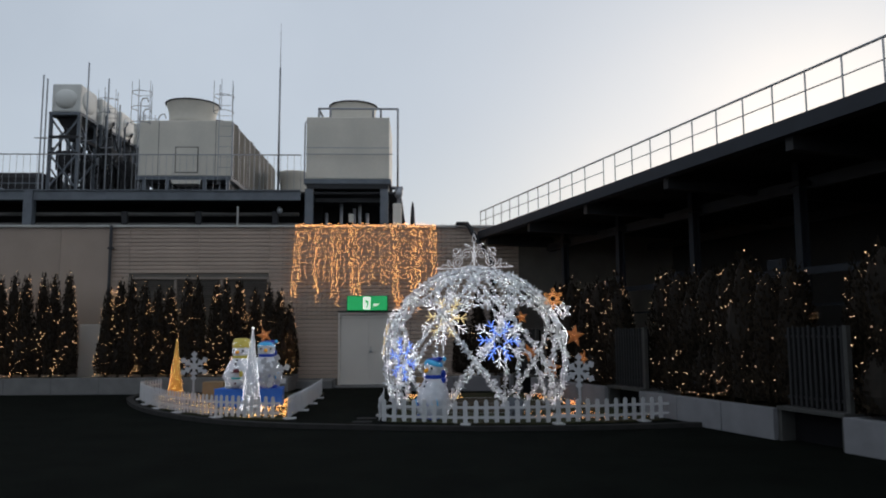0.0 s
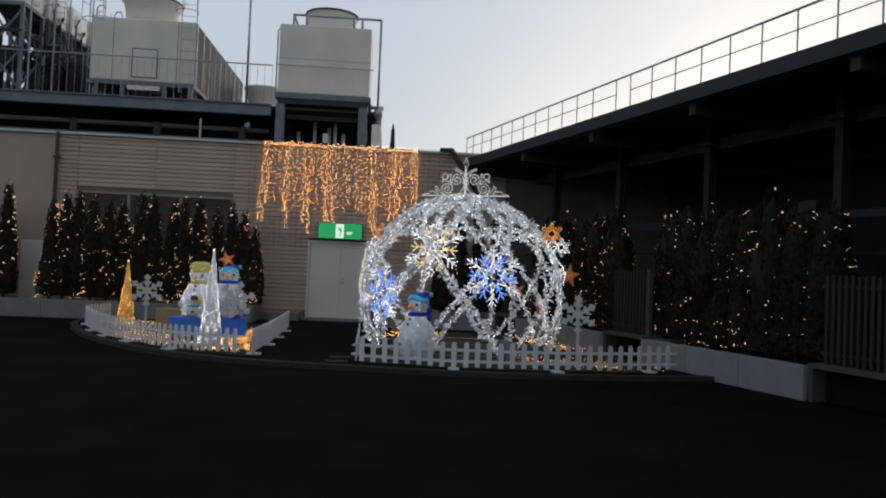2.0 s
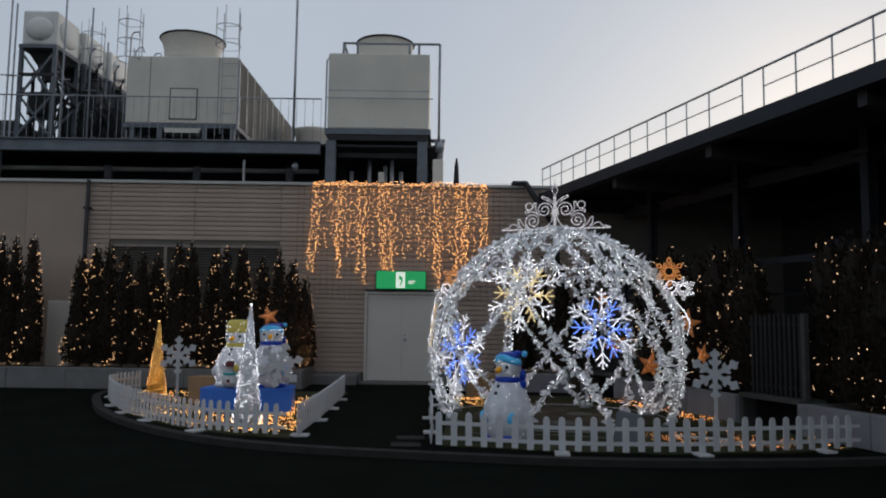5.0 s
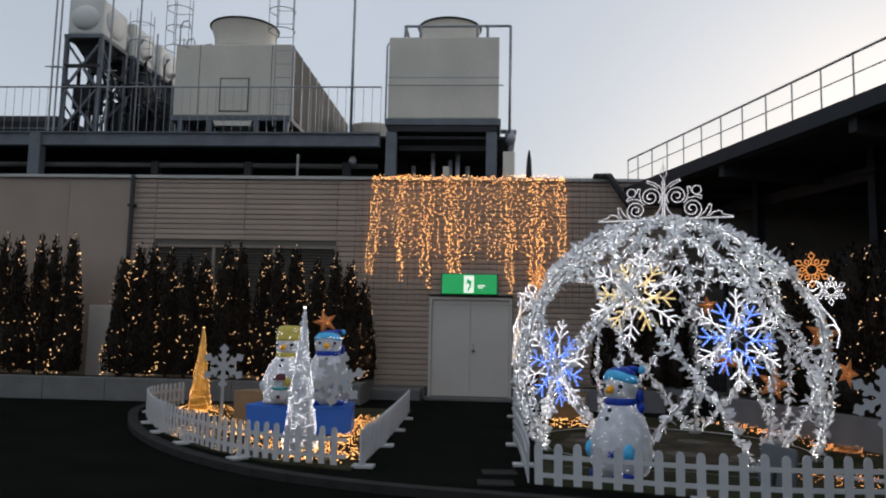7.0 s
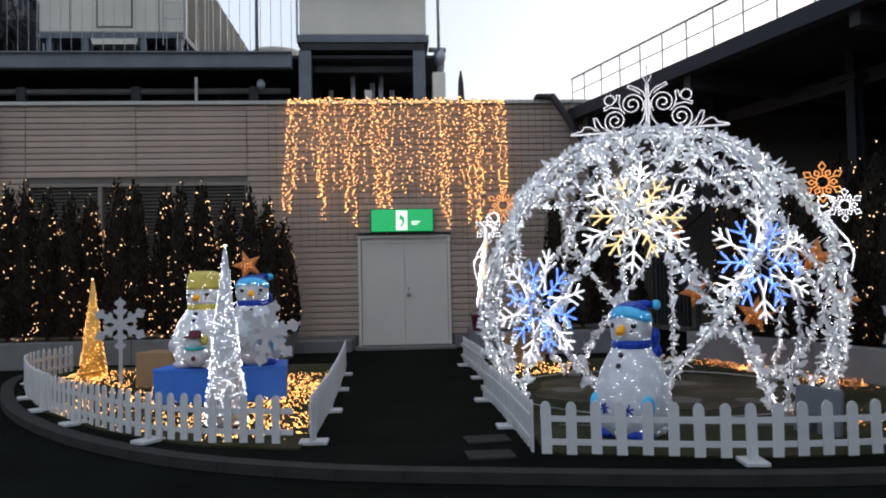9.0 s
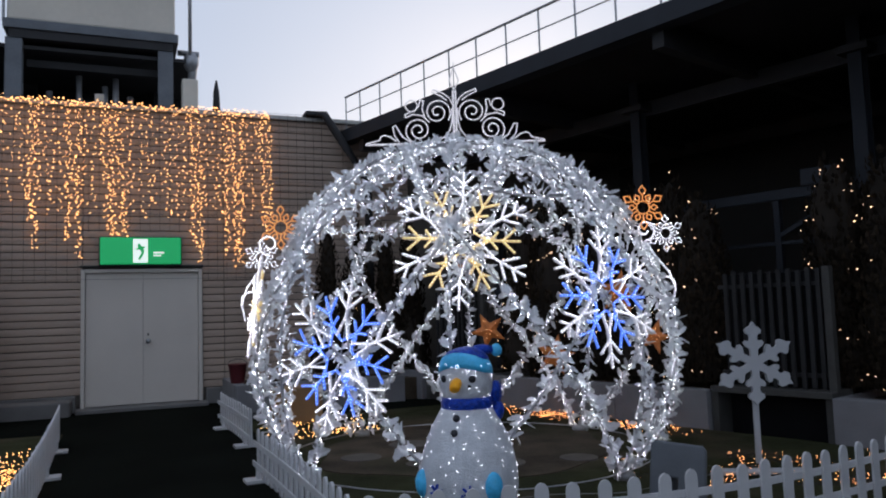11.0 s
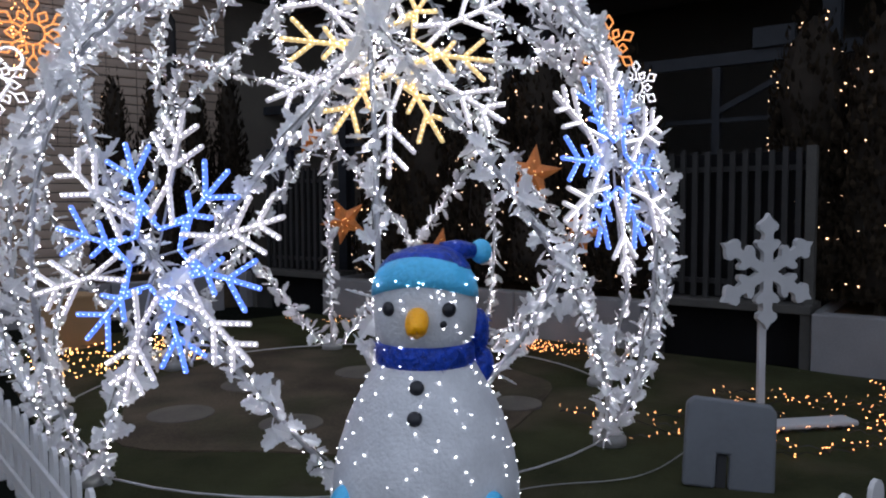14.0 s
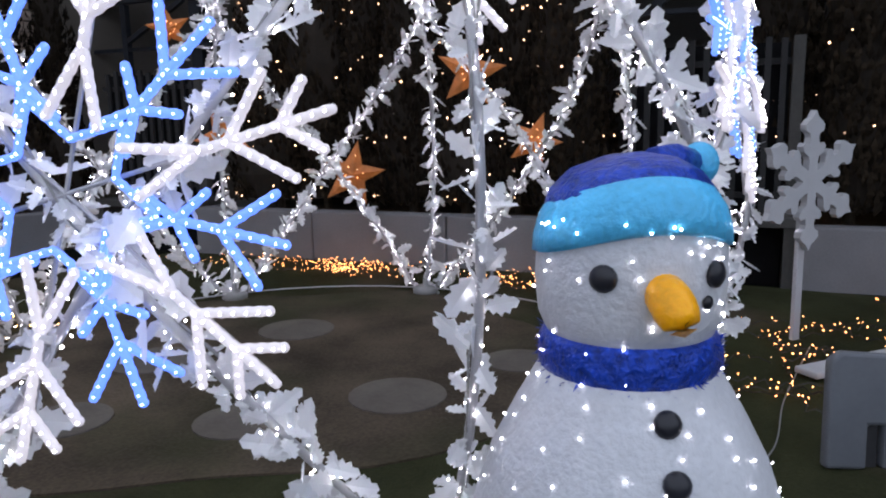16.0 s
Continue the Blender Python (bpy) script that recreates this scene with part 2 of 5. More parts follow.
# ---- mesh building ----
class Shape:
    """Collects vertices and faces of one mesh."""

    def __init__(self):
        self.v, self.f = [], []

    def add(self, verts, faces):
        k = len(self.v)
        self.v += [tuple(p) for p in verts]
        self.f += [tuple(i + k for i in q) for q in faces]
        return self

    def box(self, x0, x1, y0, y1, z0, z1):
        p = [(x, y, z) for z in (z0, z1) for y in (y0, y1) for x in (x0, x1)]
        return self.add(p, [(0, 2, 3, 1), (4, 5, 7, 6), (0, 1, 5, 4), (2, 6, 7, 3), (0, 4, 6, 2), (1, 3, 7, 5)])

    def turned(self, m, start=0):
        self.v[start:] = [tuple(m @ Vector(p)) for p in self.v[start:]]
        return self

    def beam(self, a, b, w, h):
        """A bar of rectangular section from a to b."""
        a, b = Vector(a), Vector(b)
        d = (b - a).normalized()
        side = d.cross(Vector((0, 0, 1))) if abs(d.z) < 0.95 else Vector((1, 0, 0))
        side.normalize()
        up = side.cross(d)
        p = [c + side * (sx * w / 2) + up * (sz * h / 2) for c in (a, b) for sx, sz in ((-1, -1), (1, -1), (1, 1), (-1, 1))]
        return self.add(p, [(3, 2, 1, 0), (4, 5, 6, 7), (0, 1, 5, 4), (1, 2, 6, 5), (2, 3, 7, 6), (3, 0, 4, 7)])

    def rod(self, a, b, r, r1=None, n=6):
        return self.tube([a, b], [r, r if r1 is None else r1], n)

    def tube(self, path, r, n=6, closed=False):
        path = [Vector(p) for p in path]
        rs = r if isinstance(r, (list, tuple)) else [r] * len(path)
        k, count = len(self.v), len(path)
        for i, p in enumerate(path):
            if closed:
                d = path[(i + 1) % count] - path[i - 1]
            else:
                d = path[min(i + 1, count - 1)] - path[max(i - 1, 0)]
            d.normalize()
            e = d.cross(Vector((0, 0, 1))) if abs(d.z) < 0.9 else d.cross(Vector((0, 1, 0)))
            e.normalize()
            g = d.cross(e)
            self.v += [tuple(p + (e * math.cos(6.28319 * j / n) + g * math.sin(6.28319 * j / n)) * rs[i]) for j in range(n)]
        for i in range(count if closed else count - 1):
            a, b = k + i * n, k + ((i + 1) % count) * n
            self.f += [(a + j, a + (j + 1) % n, b + (j + 1) % n, b + j) for j in range(n)]
        if not closed:
            self.f += [tuple(k + n - 1 - j for j in range(n)), tuple(k + (count - 1) * n + j for j in range(n))]
        return self

    def bead(self, p, r):
        x, y, z = p
        return self.add([(x + r, y, z), (x - r, y, z), (x, y + r, z), (x, y - r, z), (x, y, z + r), (x, y, z - r)],
                        [(0, 2, 4), (2, 1, 4), (1, 3, 4), (3, 0, 4), (2, 0, 5), (1, 2, 5), (3, 1, 5), (0, 3, 5)])

    def lathe(self, profile, n=32, centre=(0, 0)):
        k, m = len(self.v), len(profile)
        for r, z in profile:
            self.v += [(centre[0] + r * math.cos(6.28319 * j / n), centre[1] + r * math.sin(6.28319 * j / n), z) for j in range(n)]
        for i in range(m - 1):
            a, b = k + i * n, k + (i + 1) * n
            self.f += [(a + j, a + (j + 1) % n, b + (j + 1) % n, b + j) for j in range(n)]
        self.f += [tuple(k + n - 1 - j for j in range(n)), tuple(k + (m - 1) * n + j for j in range(n))]
        return self

    def ball(self, c, rx, ry, rz, n=20, rings=12):
        k = len(self.v)
        self.lathe([(max(1e-4, math.cos(-1.5708 + 3.14159 * i / rings)), math.sin(-1.5708 + 3.14159 * i / rings)) for i in range(rings + 1)], n)
        self.v[k:] = [(c[0] + x * rx, c[1] + y * ry, c[2] + z * rz) for x, y, z in self.v[k:]]
        return self

    def plate(self, outline, t):
        """An outline in x and z, thick along y."""
        k, n = len(self.v), len(outline)
        self.v += [(x, -t / 2, z) for x, z in outline] + [(x, t / 2, z) for x, z in outline]
        self.f += [tuple(k + i for i in range(n)), tuple(k + n + n - 1 - i for i in range(n))]
        self.f += [(k + i, k + n + i, k + n + (i + 1) % n, k + (i + 1) % n) for i in range(n)]
        return self

    def mesh(self, name, smooth=False):
        me = bpy.data.meshes.new(name)
        me.from_pydata(self.v, [], self.f)
        me.update()
        if smooth:
            me.shade_smooth()
        return me


def thing(name, label, category, m=None, group="", kind=""):
    """A top-level thing: an Empty at its base."""
    ob = tagged(new(name), label, category, group, kind)
    ob.empty_display_size = 0.1
    if m is not None:
        ob.matrix_world = m
    return ob


def part(name, shape, material, parent, label="", bevel=0.0, smooth=False, m=None, kind=""):
    """One mesh under a thing or under a part, in its parent's space."""
    me = shape if isinstance(shape, bpy.types.Mesh) else shape.mesh(name, smooth)
    if not me.materials:
        me.materials.append(material)
    ob = tagged(new(name, me), label, kind=kind)
    ob.parent = parent
    if m is not None:
        ob.matrix_basis = m
    if bevel:
        b = ob.modifiers.new("bevel", "BEVEL")
        b.width, b.segments, b.limit_method = bevel, 2, "ANGLE"
    return ob


def setting(name, shape, material, label, category, bevel=0.0):
    me = shape.mesh(name)
    me.materials.append(material)
    ob = tagged(new(name, me), label, category, kind="structure")
    if bevel:
        b = ob.modifiers.new("bevel", "BEVEL")
        b.width, b.segments, b.limit_method = bevel, 2, "ANGLE"
    return ob


rng = random.Random(7)

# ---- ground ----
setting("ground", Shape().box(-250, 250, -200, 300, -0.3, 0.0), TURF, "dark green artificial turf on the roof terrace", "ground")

# raised bed along the wall, with a curved kerb in front
FRONT = [(-7.5, 18.2), (-7.4, 16.8), (-7.0, 15.7), (-6.2, 14.2), (-5.15, 12.85), (-4.0, 11.85), (-2.8, 11.28), (-1.5, 10.98), (0.0, 10.72), (1.3, 10.68), (2.7, 10.8), (4.1, 11.05)]


def smooth_line(points, step=0.12):
    """Catmull-Rom through the points, at even steps."""
    pts = [Vector(p) for p in points]
    ext = [2 * pts[0] - pts[1]] + pts + [2 * pts[-1] - pts[-2]]
    fine = []
    for i in range(1, len(ext) - 2):
        a, b, c, d = ext[i - 1:i + 3]
        for j in range(24):
            t = j / 24
            fine.append(0.5 * (2 * b + (c - a) * t + (2 * a - 5 * b + 4 * c - d) * t * t + (3 * b - a - 3 * c + d) * t ** 3))
    fine.append(pts[-1])
    out, left = [fine[0]], step
    for a, b in zip(fine, fine[1:]):
        d = (b - a).length
        while d > 1e-9 and left <= d:
            a = a + (b - a) * (left / d)
            out.append(a)
            d, left = (b - a).length, step
        left -= d
    return out


def bed(points, z0, z1):
    s = Shape()
    n = len(points)
    s.v = [(p[0], p[1], z0) for p in points] + [(p[0], p[1], z1) for p in points]
    s.f = [tuple(range(n, 2 * n))] + [(i, (i + 1) % n, n + (i + 1) % n, n + i) for i in range(n)]
    return s


edge = smooth_line([(x, y, 0) for x, y in FRONT], 0.45)
rim = [(p.x, p.y) for p in edge]
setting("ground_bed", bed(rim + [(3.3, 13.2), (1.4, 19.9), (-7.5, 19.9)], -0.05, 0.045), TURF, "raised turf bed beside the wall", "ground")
kerb_front = thing("kerb", "dark weathered concrete kerb round the raised bed", "kerb", kind="structure")
for a, b in zip(edge, edge[1:]):
    d = (b - a).length
    k = Shape().box(-0.07, 0.07, 0.0, d + 0.002, 0, 0.075)
    part("kerb_stone", k, KERBSTONE, kerb_front, m=pose(a.x, a.y, 0, rz=math.degrees(math.atan2(-(b - a).x, (b - a).y))))

left_bed = [(-7.25, 17.9), (-7.15, 16.8), (-6.75, 15.6), (-5.9, 14.1), (-4.9, 12.95), (-3.85, 12.15), (-3.0, 11.9), (-2.98, 17.6)]
setting("ground_left", bed(left_bed, 0, 0.06), LAWN, "worn lawn inside the small fenced bed", "ground")
right_bed = [(-1.2, 11.5), (0.0, 11.2), (1.3, 11.1), (2.7, 11.3), (3.6, 11.6), (3.35, 13.0), (2.0, 17.4), (-0.95, 17.4)]
setting("ground_right", bed(right_bed, 0, 0.06), LAWN, "patchy lawn inside the large fenced bed", "ground")
disc = [(0.6 + (1.36 + 0.1 * math.sin(a * 0.7854)) * math.cos(a / 48 * 6.28319), 14.28 + (1.3 + 0.08 * math.cos(a * 0.5236)) * math.sin(a / 48 * 6.28319)) for a in range(48)]
setting("ground_soil", bed(disc, 0, 0.068), DIRT, "round patch of bare trodden soil under the dome", "ground")
for x, y, r in ((0.55, 13.45, 0.2), (0.95, 14.55, 0.2), (0.0, 13.75, 0.17), (1.2, 13.3, 0.16), (0.2, 14.7, 0.2), (-0.4, 14.3, 0.18)):
    s = Shape().lathe([(r, 0.06), (r, 0.074), (r * 0.93, 0.075)], 20)
    ob = thing("stepping_stone", "flat round grey stone set in the soil", "stone", pose(x, y, 0), "stones in the soil")
    part("stone", s, FLATSTONE, ob)

# ---- back wall ----
WX = [-9.3, -8.8, -6.87, -4.9, -2.9, -0.9, 1.05, 2.2]
TOP = 4.52
wall = Shape()
wall.box(-40, -8.76, 20.03, 20.4, 0, TOP)
wall.box(-8.76, -4.9, 20.03, 20.4, 0, 1.6).box(-8.76, -4.9, 20.03, 20.4, 3.11, TOP)
wall.box(-4.9, -2.9, 20.03, 20.4, 0, TOP).box(-2.9, -1.25, 20.03, 20.4, 2.1, TOP).box(-1.25, 9.0, 20.03, 20.4, 0, TOP)
wall_back = setting("wall_back", wall, WALLBASE, "beige siding wall of the rooftop building", "wall")
part("coping", Shape().box(-40, 2.2, 19.93, 20.45, TOP, TOP + 0.07), COPING, wall_back, "grey metal coping on the wall", bevel=0.01)
part("plinth", Shape().box(-40, -2.98, 19.9, 20.03, 0, 0.28), CONCRETE, wall_back, "grey concrete plinth", bevel=0.01)
part("plinth", Shape().box(-1.18, 1.05, 19.9, 20.03, 0, 0.28), CONCRETE, wall_back, bevel=0.01)
part("gutter", Shape().tube([(0.6, 19.85, TOP + 0.11), (0.7, 19.8, TOP + 0.1), (0.82, 19.77, TOP - 0.1), (1.08, 19.75, 4.02), (1.4, 19.75, 3.5), (1.43, 19.75, 0.05)], [0.05, 0.065, 0.07, 0.07, 0.07, 0.06], 8), DARKSTEEL, wall_back, "dark downpipe with a slanted offset", smooth=True)
part("gutter_head", Shape().box(0.4, 0.74, 19.8, 20.1, TOP + 0.072, TOP + 0.15), DARKSTEEL, wall_back, bevel=0.02)
part("downpipe", Shape().tube([(-9.3, 19.9, TOP + 0.05), (-9.3, 19.9, 0.3)], 0.045, 8), DARKSTEEL, wall_back, "dark rainwater pipe", smooth=True)
for z in (1.2, 2.6, 3.9):
    part("pipe_bracket", Shape().box(-9.37, -9.23, 19.85, 20.0, z, z + 0.05), DARKSTEEL, wall_back)
part("low_bar", Shape().rod((-4.4, 19.95, 0.62), (-3.95, 19.95, 0.62), 0.02), DARKSTEEL, wall_back)

# louvred vent window
window = thing("window_1", "long louvred vent with dark slats in the siding", "vent window", pose(-6.83, 20.0, 1.6), kind="structure")
for x in (-1.93, -0.66, 0.63, 1.93):
    part("mullion", Shape().box(x - 0.035, x + 0.035, -0.05, 0.12, 0, 1.51), WINFRAME, window, bevel=0.005)
for z in (0.0, 1.45):
    part("window_frame", Shape().box(-1.965, 1.965, -0.055, 0.115, z, z + 0.06), WINFRAME, window, bevel=0.005)
blade = Shape().box(-1.9, 1.9, -0.04, 0.04, -0.004, 0.004).turned(pose(0, 0, 0, 38)).mesh("slat")
blade.materials.append(LOUVRE)
for i in range(22):
    part("slat", blade, LOUVRE, window, m=pose(0, 0.02, 0.09 + i * 0.063))
part("backing", Shape().box(-1.93, 1.93, 0.2, 0.23, 0, 1.51), DARKSTEEL, window)

# double door
door = thing("door_1", "pale grey double steel door, closed, with a worn threshold", "door", pose(-2.075, 20.0, 0.045), kind="structure")
for x0, x1 in ((-0.785, -0.0015), (0.0015, 0.785)):
    part("door_leaf", Shape().box(x0, x1, 0.0, 0.05, 0.06, 2.0), DOORPAINT, door, bevel=0.004)
part("door_frame", Shape().box(-0.845, -0.79, -0.05, 0.12, 0.0, 2.05), DOORPAINT, door, bevel=0.006)
part("door_frame", Shape().box(0.79, 0.845, -0.05, 0.12, 0.0, 2.05), DOORPAINT, door, bevel=0.006)
part("door_frame", Shape().box(-0.79, 0.79, -0.05, 0.12, 2.005, 2.06), DOORPAINT, door, bevel=0.006)
part("threshold", Shape().box(-0.9, 0.9, -0.35, 0.1, -0.045, 0.05), CONCRETE, door, "grey concrete door step", bevel=0.01)
# Unseen sheet added behind the leaves to stop light leaking through their gap.
part("backing", Shape().box(-0.84, 0.84, 0.25, 0.3, 0, 2.08), DARKSTEEL, door)
knob = Shape().lathe([(0.035, 0), (0.035, 0.01), (0.014, 0.014), (0.014, 0.045), (0.03, 0.055), (0.03, 0.075), (0.015, 0.085)], 16).turned(pose(0.07, 0.0, 0.98, 90))
part("door_handle", knob, GALV, door, "round metal knob", smooth=True)
part("keyhole", Shape().box(0.06, 0.08, -0.006, 0.002, 1.06, 1.1), DARKSTEEL, door)
part("hood", Shape().box(-0.86, 0.86, -0.09, 0.0, 2.085, 2.11), DARKSTEEL, door)
part("step_block", Shape().box(-1.95, -0.95, -0.55, -0.02, -0.045, 0.2), CONCRETE, door, "low concrete block beside the door", bevel=0.015)

# exit sign
sign = thing("exit_sign", "lit green emergency exit sign over the door", "sign", pose(-2.105, 19.9, 2.365))
part("casing", Shape().box(-0.575, 0.575, -0.05, 0.12, -0.215, 0.215), DARKSTEEL, sign, bevel=0.012)
part("face", Shape().box(-0.56, 0.56, -0.075, -0.04, -0.2, 0.2), L_SIGN, sign, "glowing green face", bevel=0.03)
part("pictogram_panel", Shape().box(-0.11, 0.09, -0.082, -0.073, -0.175, 0.175), L_SIGNWHITE, sign, "white doorway pictogram")
mark = Shape()
mark.beam((-0.04, -0.084, 0.1), (0.03, -0.084, -0.02), 0.004, 0.05).beam((0.03, -0.084, -0.02), (-0.03, -0.084, -0.13), 0.004, 0.035).beam((-0.07, -0.084, 0.02), (0.05, -0.084, 0.06), 0.004, 0.03)
part("pictogram", mark, L_SIGN, sign, "green slanted bars")
part("lettering", Shape().box(0.17, 0.32, -0.082, -0.073, -0.04, -0.015).box(0.17, 0.28, -0.082, -0.073, -0.08, -0.06), L_SIGNWHITE, sign, "small white bars of writing")

# utility cabinet at the wall
cab = thing("utility_cabinet", "pale grey metal utility cabinet against the wall", "cabinet", pose(-9.7, 19.72, 0))
part("body", Shape().box(-0.27, 0.27, 0, 0.2, 0.35, 1.8), DOORPAINT, cab, bevel=0.01)
part("cabinet_door", Shape().box(-0.25, 0.25, -0.015, 0.0, 0.4, 1.76), DOORPAINT, cab, bevel=0.004)
part("base", Shape().box(-0.3, 0.3, -0.02, 0.25, 0, 0.35), CONCRETE, cab)

# planter in front of the conifers
planter = thing("planter_wall", "low grey concrete planter wall under the conifers", "planter", kind="structure")
x = -40.0
while x < -4.2:
    x1 = min(x + 1.2, -4.0)
    part("planter_block", Shape().box(x + 0.004, x1 - 0.004, 18.3, 18.48, 0, 0.42), CONCRETE, planter, bevel=0.012)
    x = x1
part("planter_block", Shape().box(-4.18, -4.0, 18.49, 19.88, 0, 0.42), CONCRETE, planter, bevel=0.012)
part("soil", Shape().box(-40, -4.19, 18.485, 19.88, 0, 0.36), DIRT, planter, "dark planting soil")

planter2 = thing("planter_wall", "low pale planter wall beside the door under conifers", "planter", kind="structure")
for x in (-0.95, 0.25):
    part("planter_block", Shape().box(x + 0.004, x + 1.196, 18.3, 18.45, 0, 0.42), WHITEWALL, planter2, bevel=0.012)
part("planter_block", Shape().box(-0.95, -0.8, 18.46, 19.88, 0, 0.42), WHITEWALL, planter2, bevel=0.012)
part("soil", Shape().box(-0.79, 2.2, 18.46, 19.88, 0, 0.36), DIRT, planter2)
crate2 = thing("cardboard_box", "brown cardboard box on the lawn behind the dome", "box", pose(-0.42, 16.95, 0.06, 0, 0, 20))
part("box", Shape().box(-0.24, 0.24, -0.2, 0.2, 0, 0.42), CARD, crate2, bevel=0.006)
part("flap", Shape().box(-0.24, -0.01, -0.2, 0.2, 0.421, 0.426), CARD, crate2)
part("flap", Shape().box(0.01, 0.24, -0.2, 0.2, 0.421, 0.426), CARD, crate2)

# ---- enclosing parapets behind the view ----
setting("wall_south", Shape().box(-40, 30, -12.3, -12, 0, 1.3), CONCRETE, "plain grey roof parapet", "wall")
setting("wall_west", Shape().box(-40.3, -40, -12, 20.4, 0, 1.3), CONCRETE, "plain grey roof parapet", "wall")

# ---- canopy beside the terrace ----
SIDE = pose(3.45, 12.7, 0, rz=17.0)


def side(x, y, z=0.0, rz=0.0):
    return SIDE @ pose(x, y, z, rz=rz)


canopy = thing("canopy", "dark steel canopy with a light roof railing on its edge", "canopy", pose(3.469, 12.692, 0, rz=15.7), kind="structure")
part("roof_slab", Shape().box(-0.3, 9.0, -18, 7.7, 4.3, 4.39), UNDERSHADE, canopy, "canopy roof underside with shade put into its dark colour")
part("edge_beam", Shape().box(-0.38, -0.303, -18, 7.7, 4.2, 4.41), SHADESTEEL, canopy, "grey painted edge beam", bevel=0.01)
part("edge_flange", Shape().box(-0.42, -0.2, -18, 7.7, 4.175, 4.198), SHADESTEEL, canopy)
for i in range(9):
    y = 7.2 - 2.9 * i
    part("cross_beam", Shape().beam((-0.29, y, 4.13), (9, y, 4.0), 0.14, 0.28), DARKSTEEL, canopy)
for x in (1.6, 4.4, 7.4):
    part("long_beam", Shape().box(x - 0.06, x + 0.06, -18, 7.6, 3.85, 4.05), DARKSTEEL, canopy)
for y in (5.85, 3.0, 0.17, -2.67, -5.5, -8.35, -11.2, -14.0):
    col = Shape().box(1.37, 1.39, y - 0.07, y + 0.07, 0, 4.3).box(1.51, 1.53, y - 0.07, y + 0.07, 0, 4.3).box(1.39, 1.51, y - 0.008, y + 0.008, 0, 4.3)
    part("column", col, SHADESTEEL, canopy, "blue-grey steel column with canopy shade in its dark colour")
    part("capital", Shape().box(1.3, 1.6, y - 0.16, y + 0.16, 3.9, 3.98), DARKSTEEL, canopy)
    part("upright", Shape().beam((1.33, y + 0.92, 1.62), (1.33, y + 0.92, 2.44), 0.07, 0.07), SHADESTEEL, canopy)
    part("brace", Shape().beam((1.33, y + 0.96, 2.02), (1.33, y + 0.1, 2.44), 0.05, 0.05), SHADESTEEL, canopy)
    part("junction_box", Shape().box(1.24, 1.34, y + 0.25, y + 0.6, 2.56, 2.74), SHADESTEEL, canopy, "grey steel box on the rail", bevel=0.01)
part("bracket", Shape().box(1.29, 1.365, -18, 7.6, 2.45, 2.56), SHADESTEEL, canopy, "blue-grey steel rail between the columns")
part("bracket", Shape().box(1.31, 1.36, -18, 7.6, 1.945, 1.985), SHADESTEEL, canopy)
part("rail_top", Shape().rod((-0.33, -18, 4.965), (-0.33, 7.6, 4.965), 0.017), GALV, canopy, "grey top rail")
part("rail_mid", Shape().rod((-0.33, -18, 4.7), (-0.33, 0.1, 4.7), 0.009), GALV, canopy)
part("rail_mid", Shape().rod((-0.33, 0.54, 4.7), (-0.33, 7.58, 4.7), 0.009), GALV, canopy)
post = Shape().rod((0, 0, 4.4), (0, 0, 4.96), 0.012).mesh("rail_post")
post.materials.append(GALV)
for y in [7.58] + [7.14 - 0.583 * k for k in range(11)] + [0.54] + [0.1 - 0.61 * k for k in range(30)]:
    part("rail_post", post, GALV, canopy, m=pose(-0.33, y, 0))
setting("wall_side", Shape().box(5.2, 5.5, -18, 9.0, 0, 4.4).turned(SIDE), WALLSHADE, "wall under the canopy with shade painted into its dark colour", "wall")

# low painted walls with gaps at the columns
low = thing("low_wall", "low white painted wall with panel joints beside the beds", "low wall", SIDE, kind="structure")
for s0, s1 in ((1.22, 4.7), (-3.44, 0.0), (-8.1, -4.66), (-12.8, -9.3), (5.9, 7.6)):
    n = max(1, round((s1 - s0) / 1.15))
    for i in range(n):
        a, b = s0 + (s1 - s0) * i / n, s0 + (s1 - s0) * (i + 1) / n
        part("wall_panel", Shape().box(0, 0.15, a + 0.005, b - 0.005, 0, 0.45), WHITEWALL, low, bevel=0.012)
    part("soil", Shape().box(0.155, 1.4, s0, s1, 0, 0.38), DIRT, low)
    for e in (s0, s1):
        part("end_panel", Shape().box(0.16, 1.4, e - 0.05 * (e == s1), e + 0.05 * (e == s0), 0, 0.445), WHITEWALL, low)
slat_mesh = Shape().box(-0.014, 0.014, -0.019, 0.019, 0, 1.12).mesh("slat")
slat_mesh.materials.append(SLATWOOD)
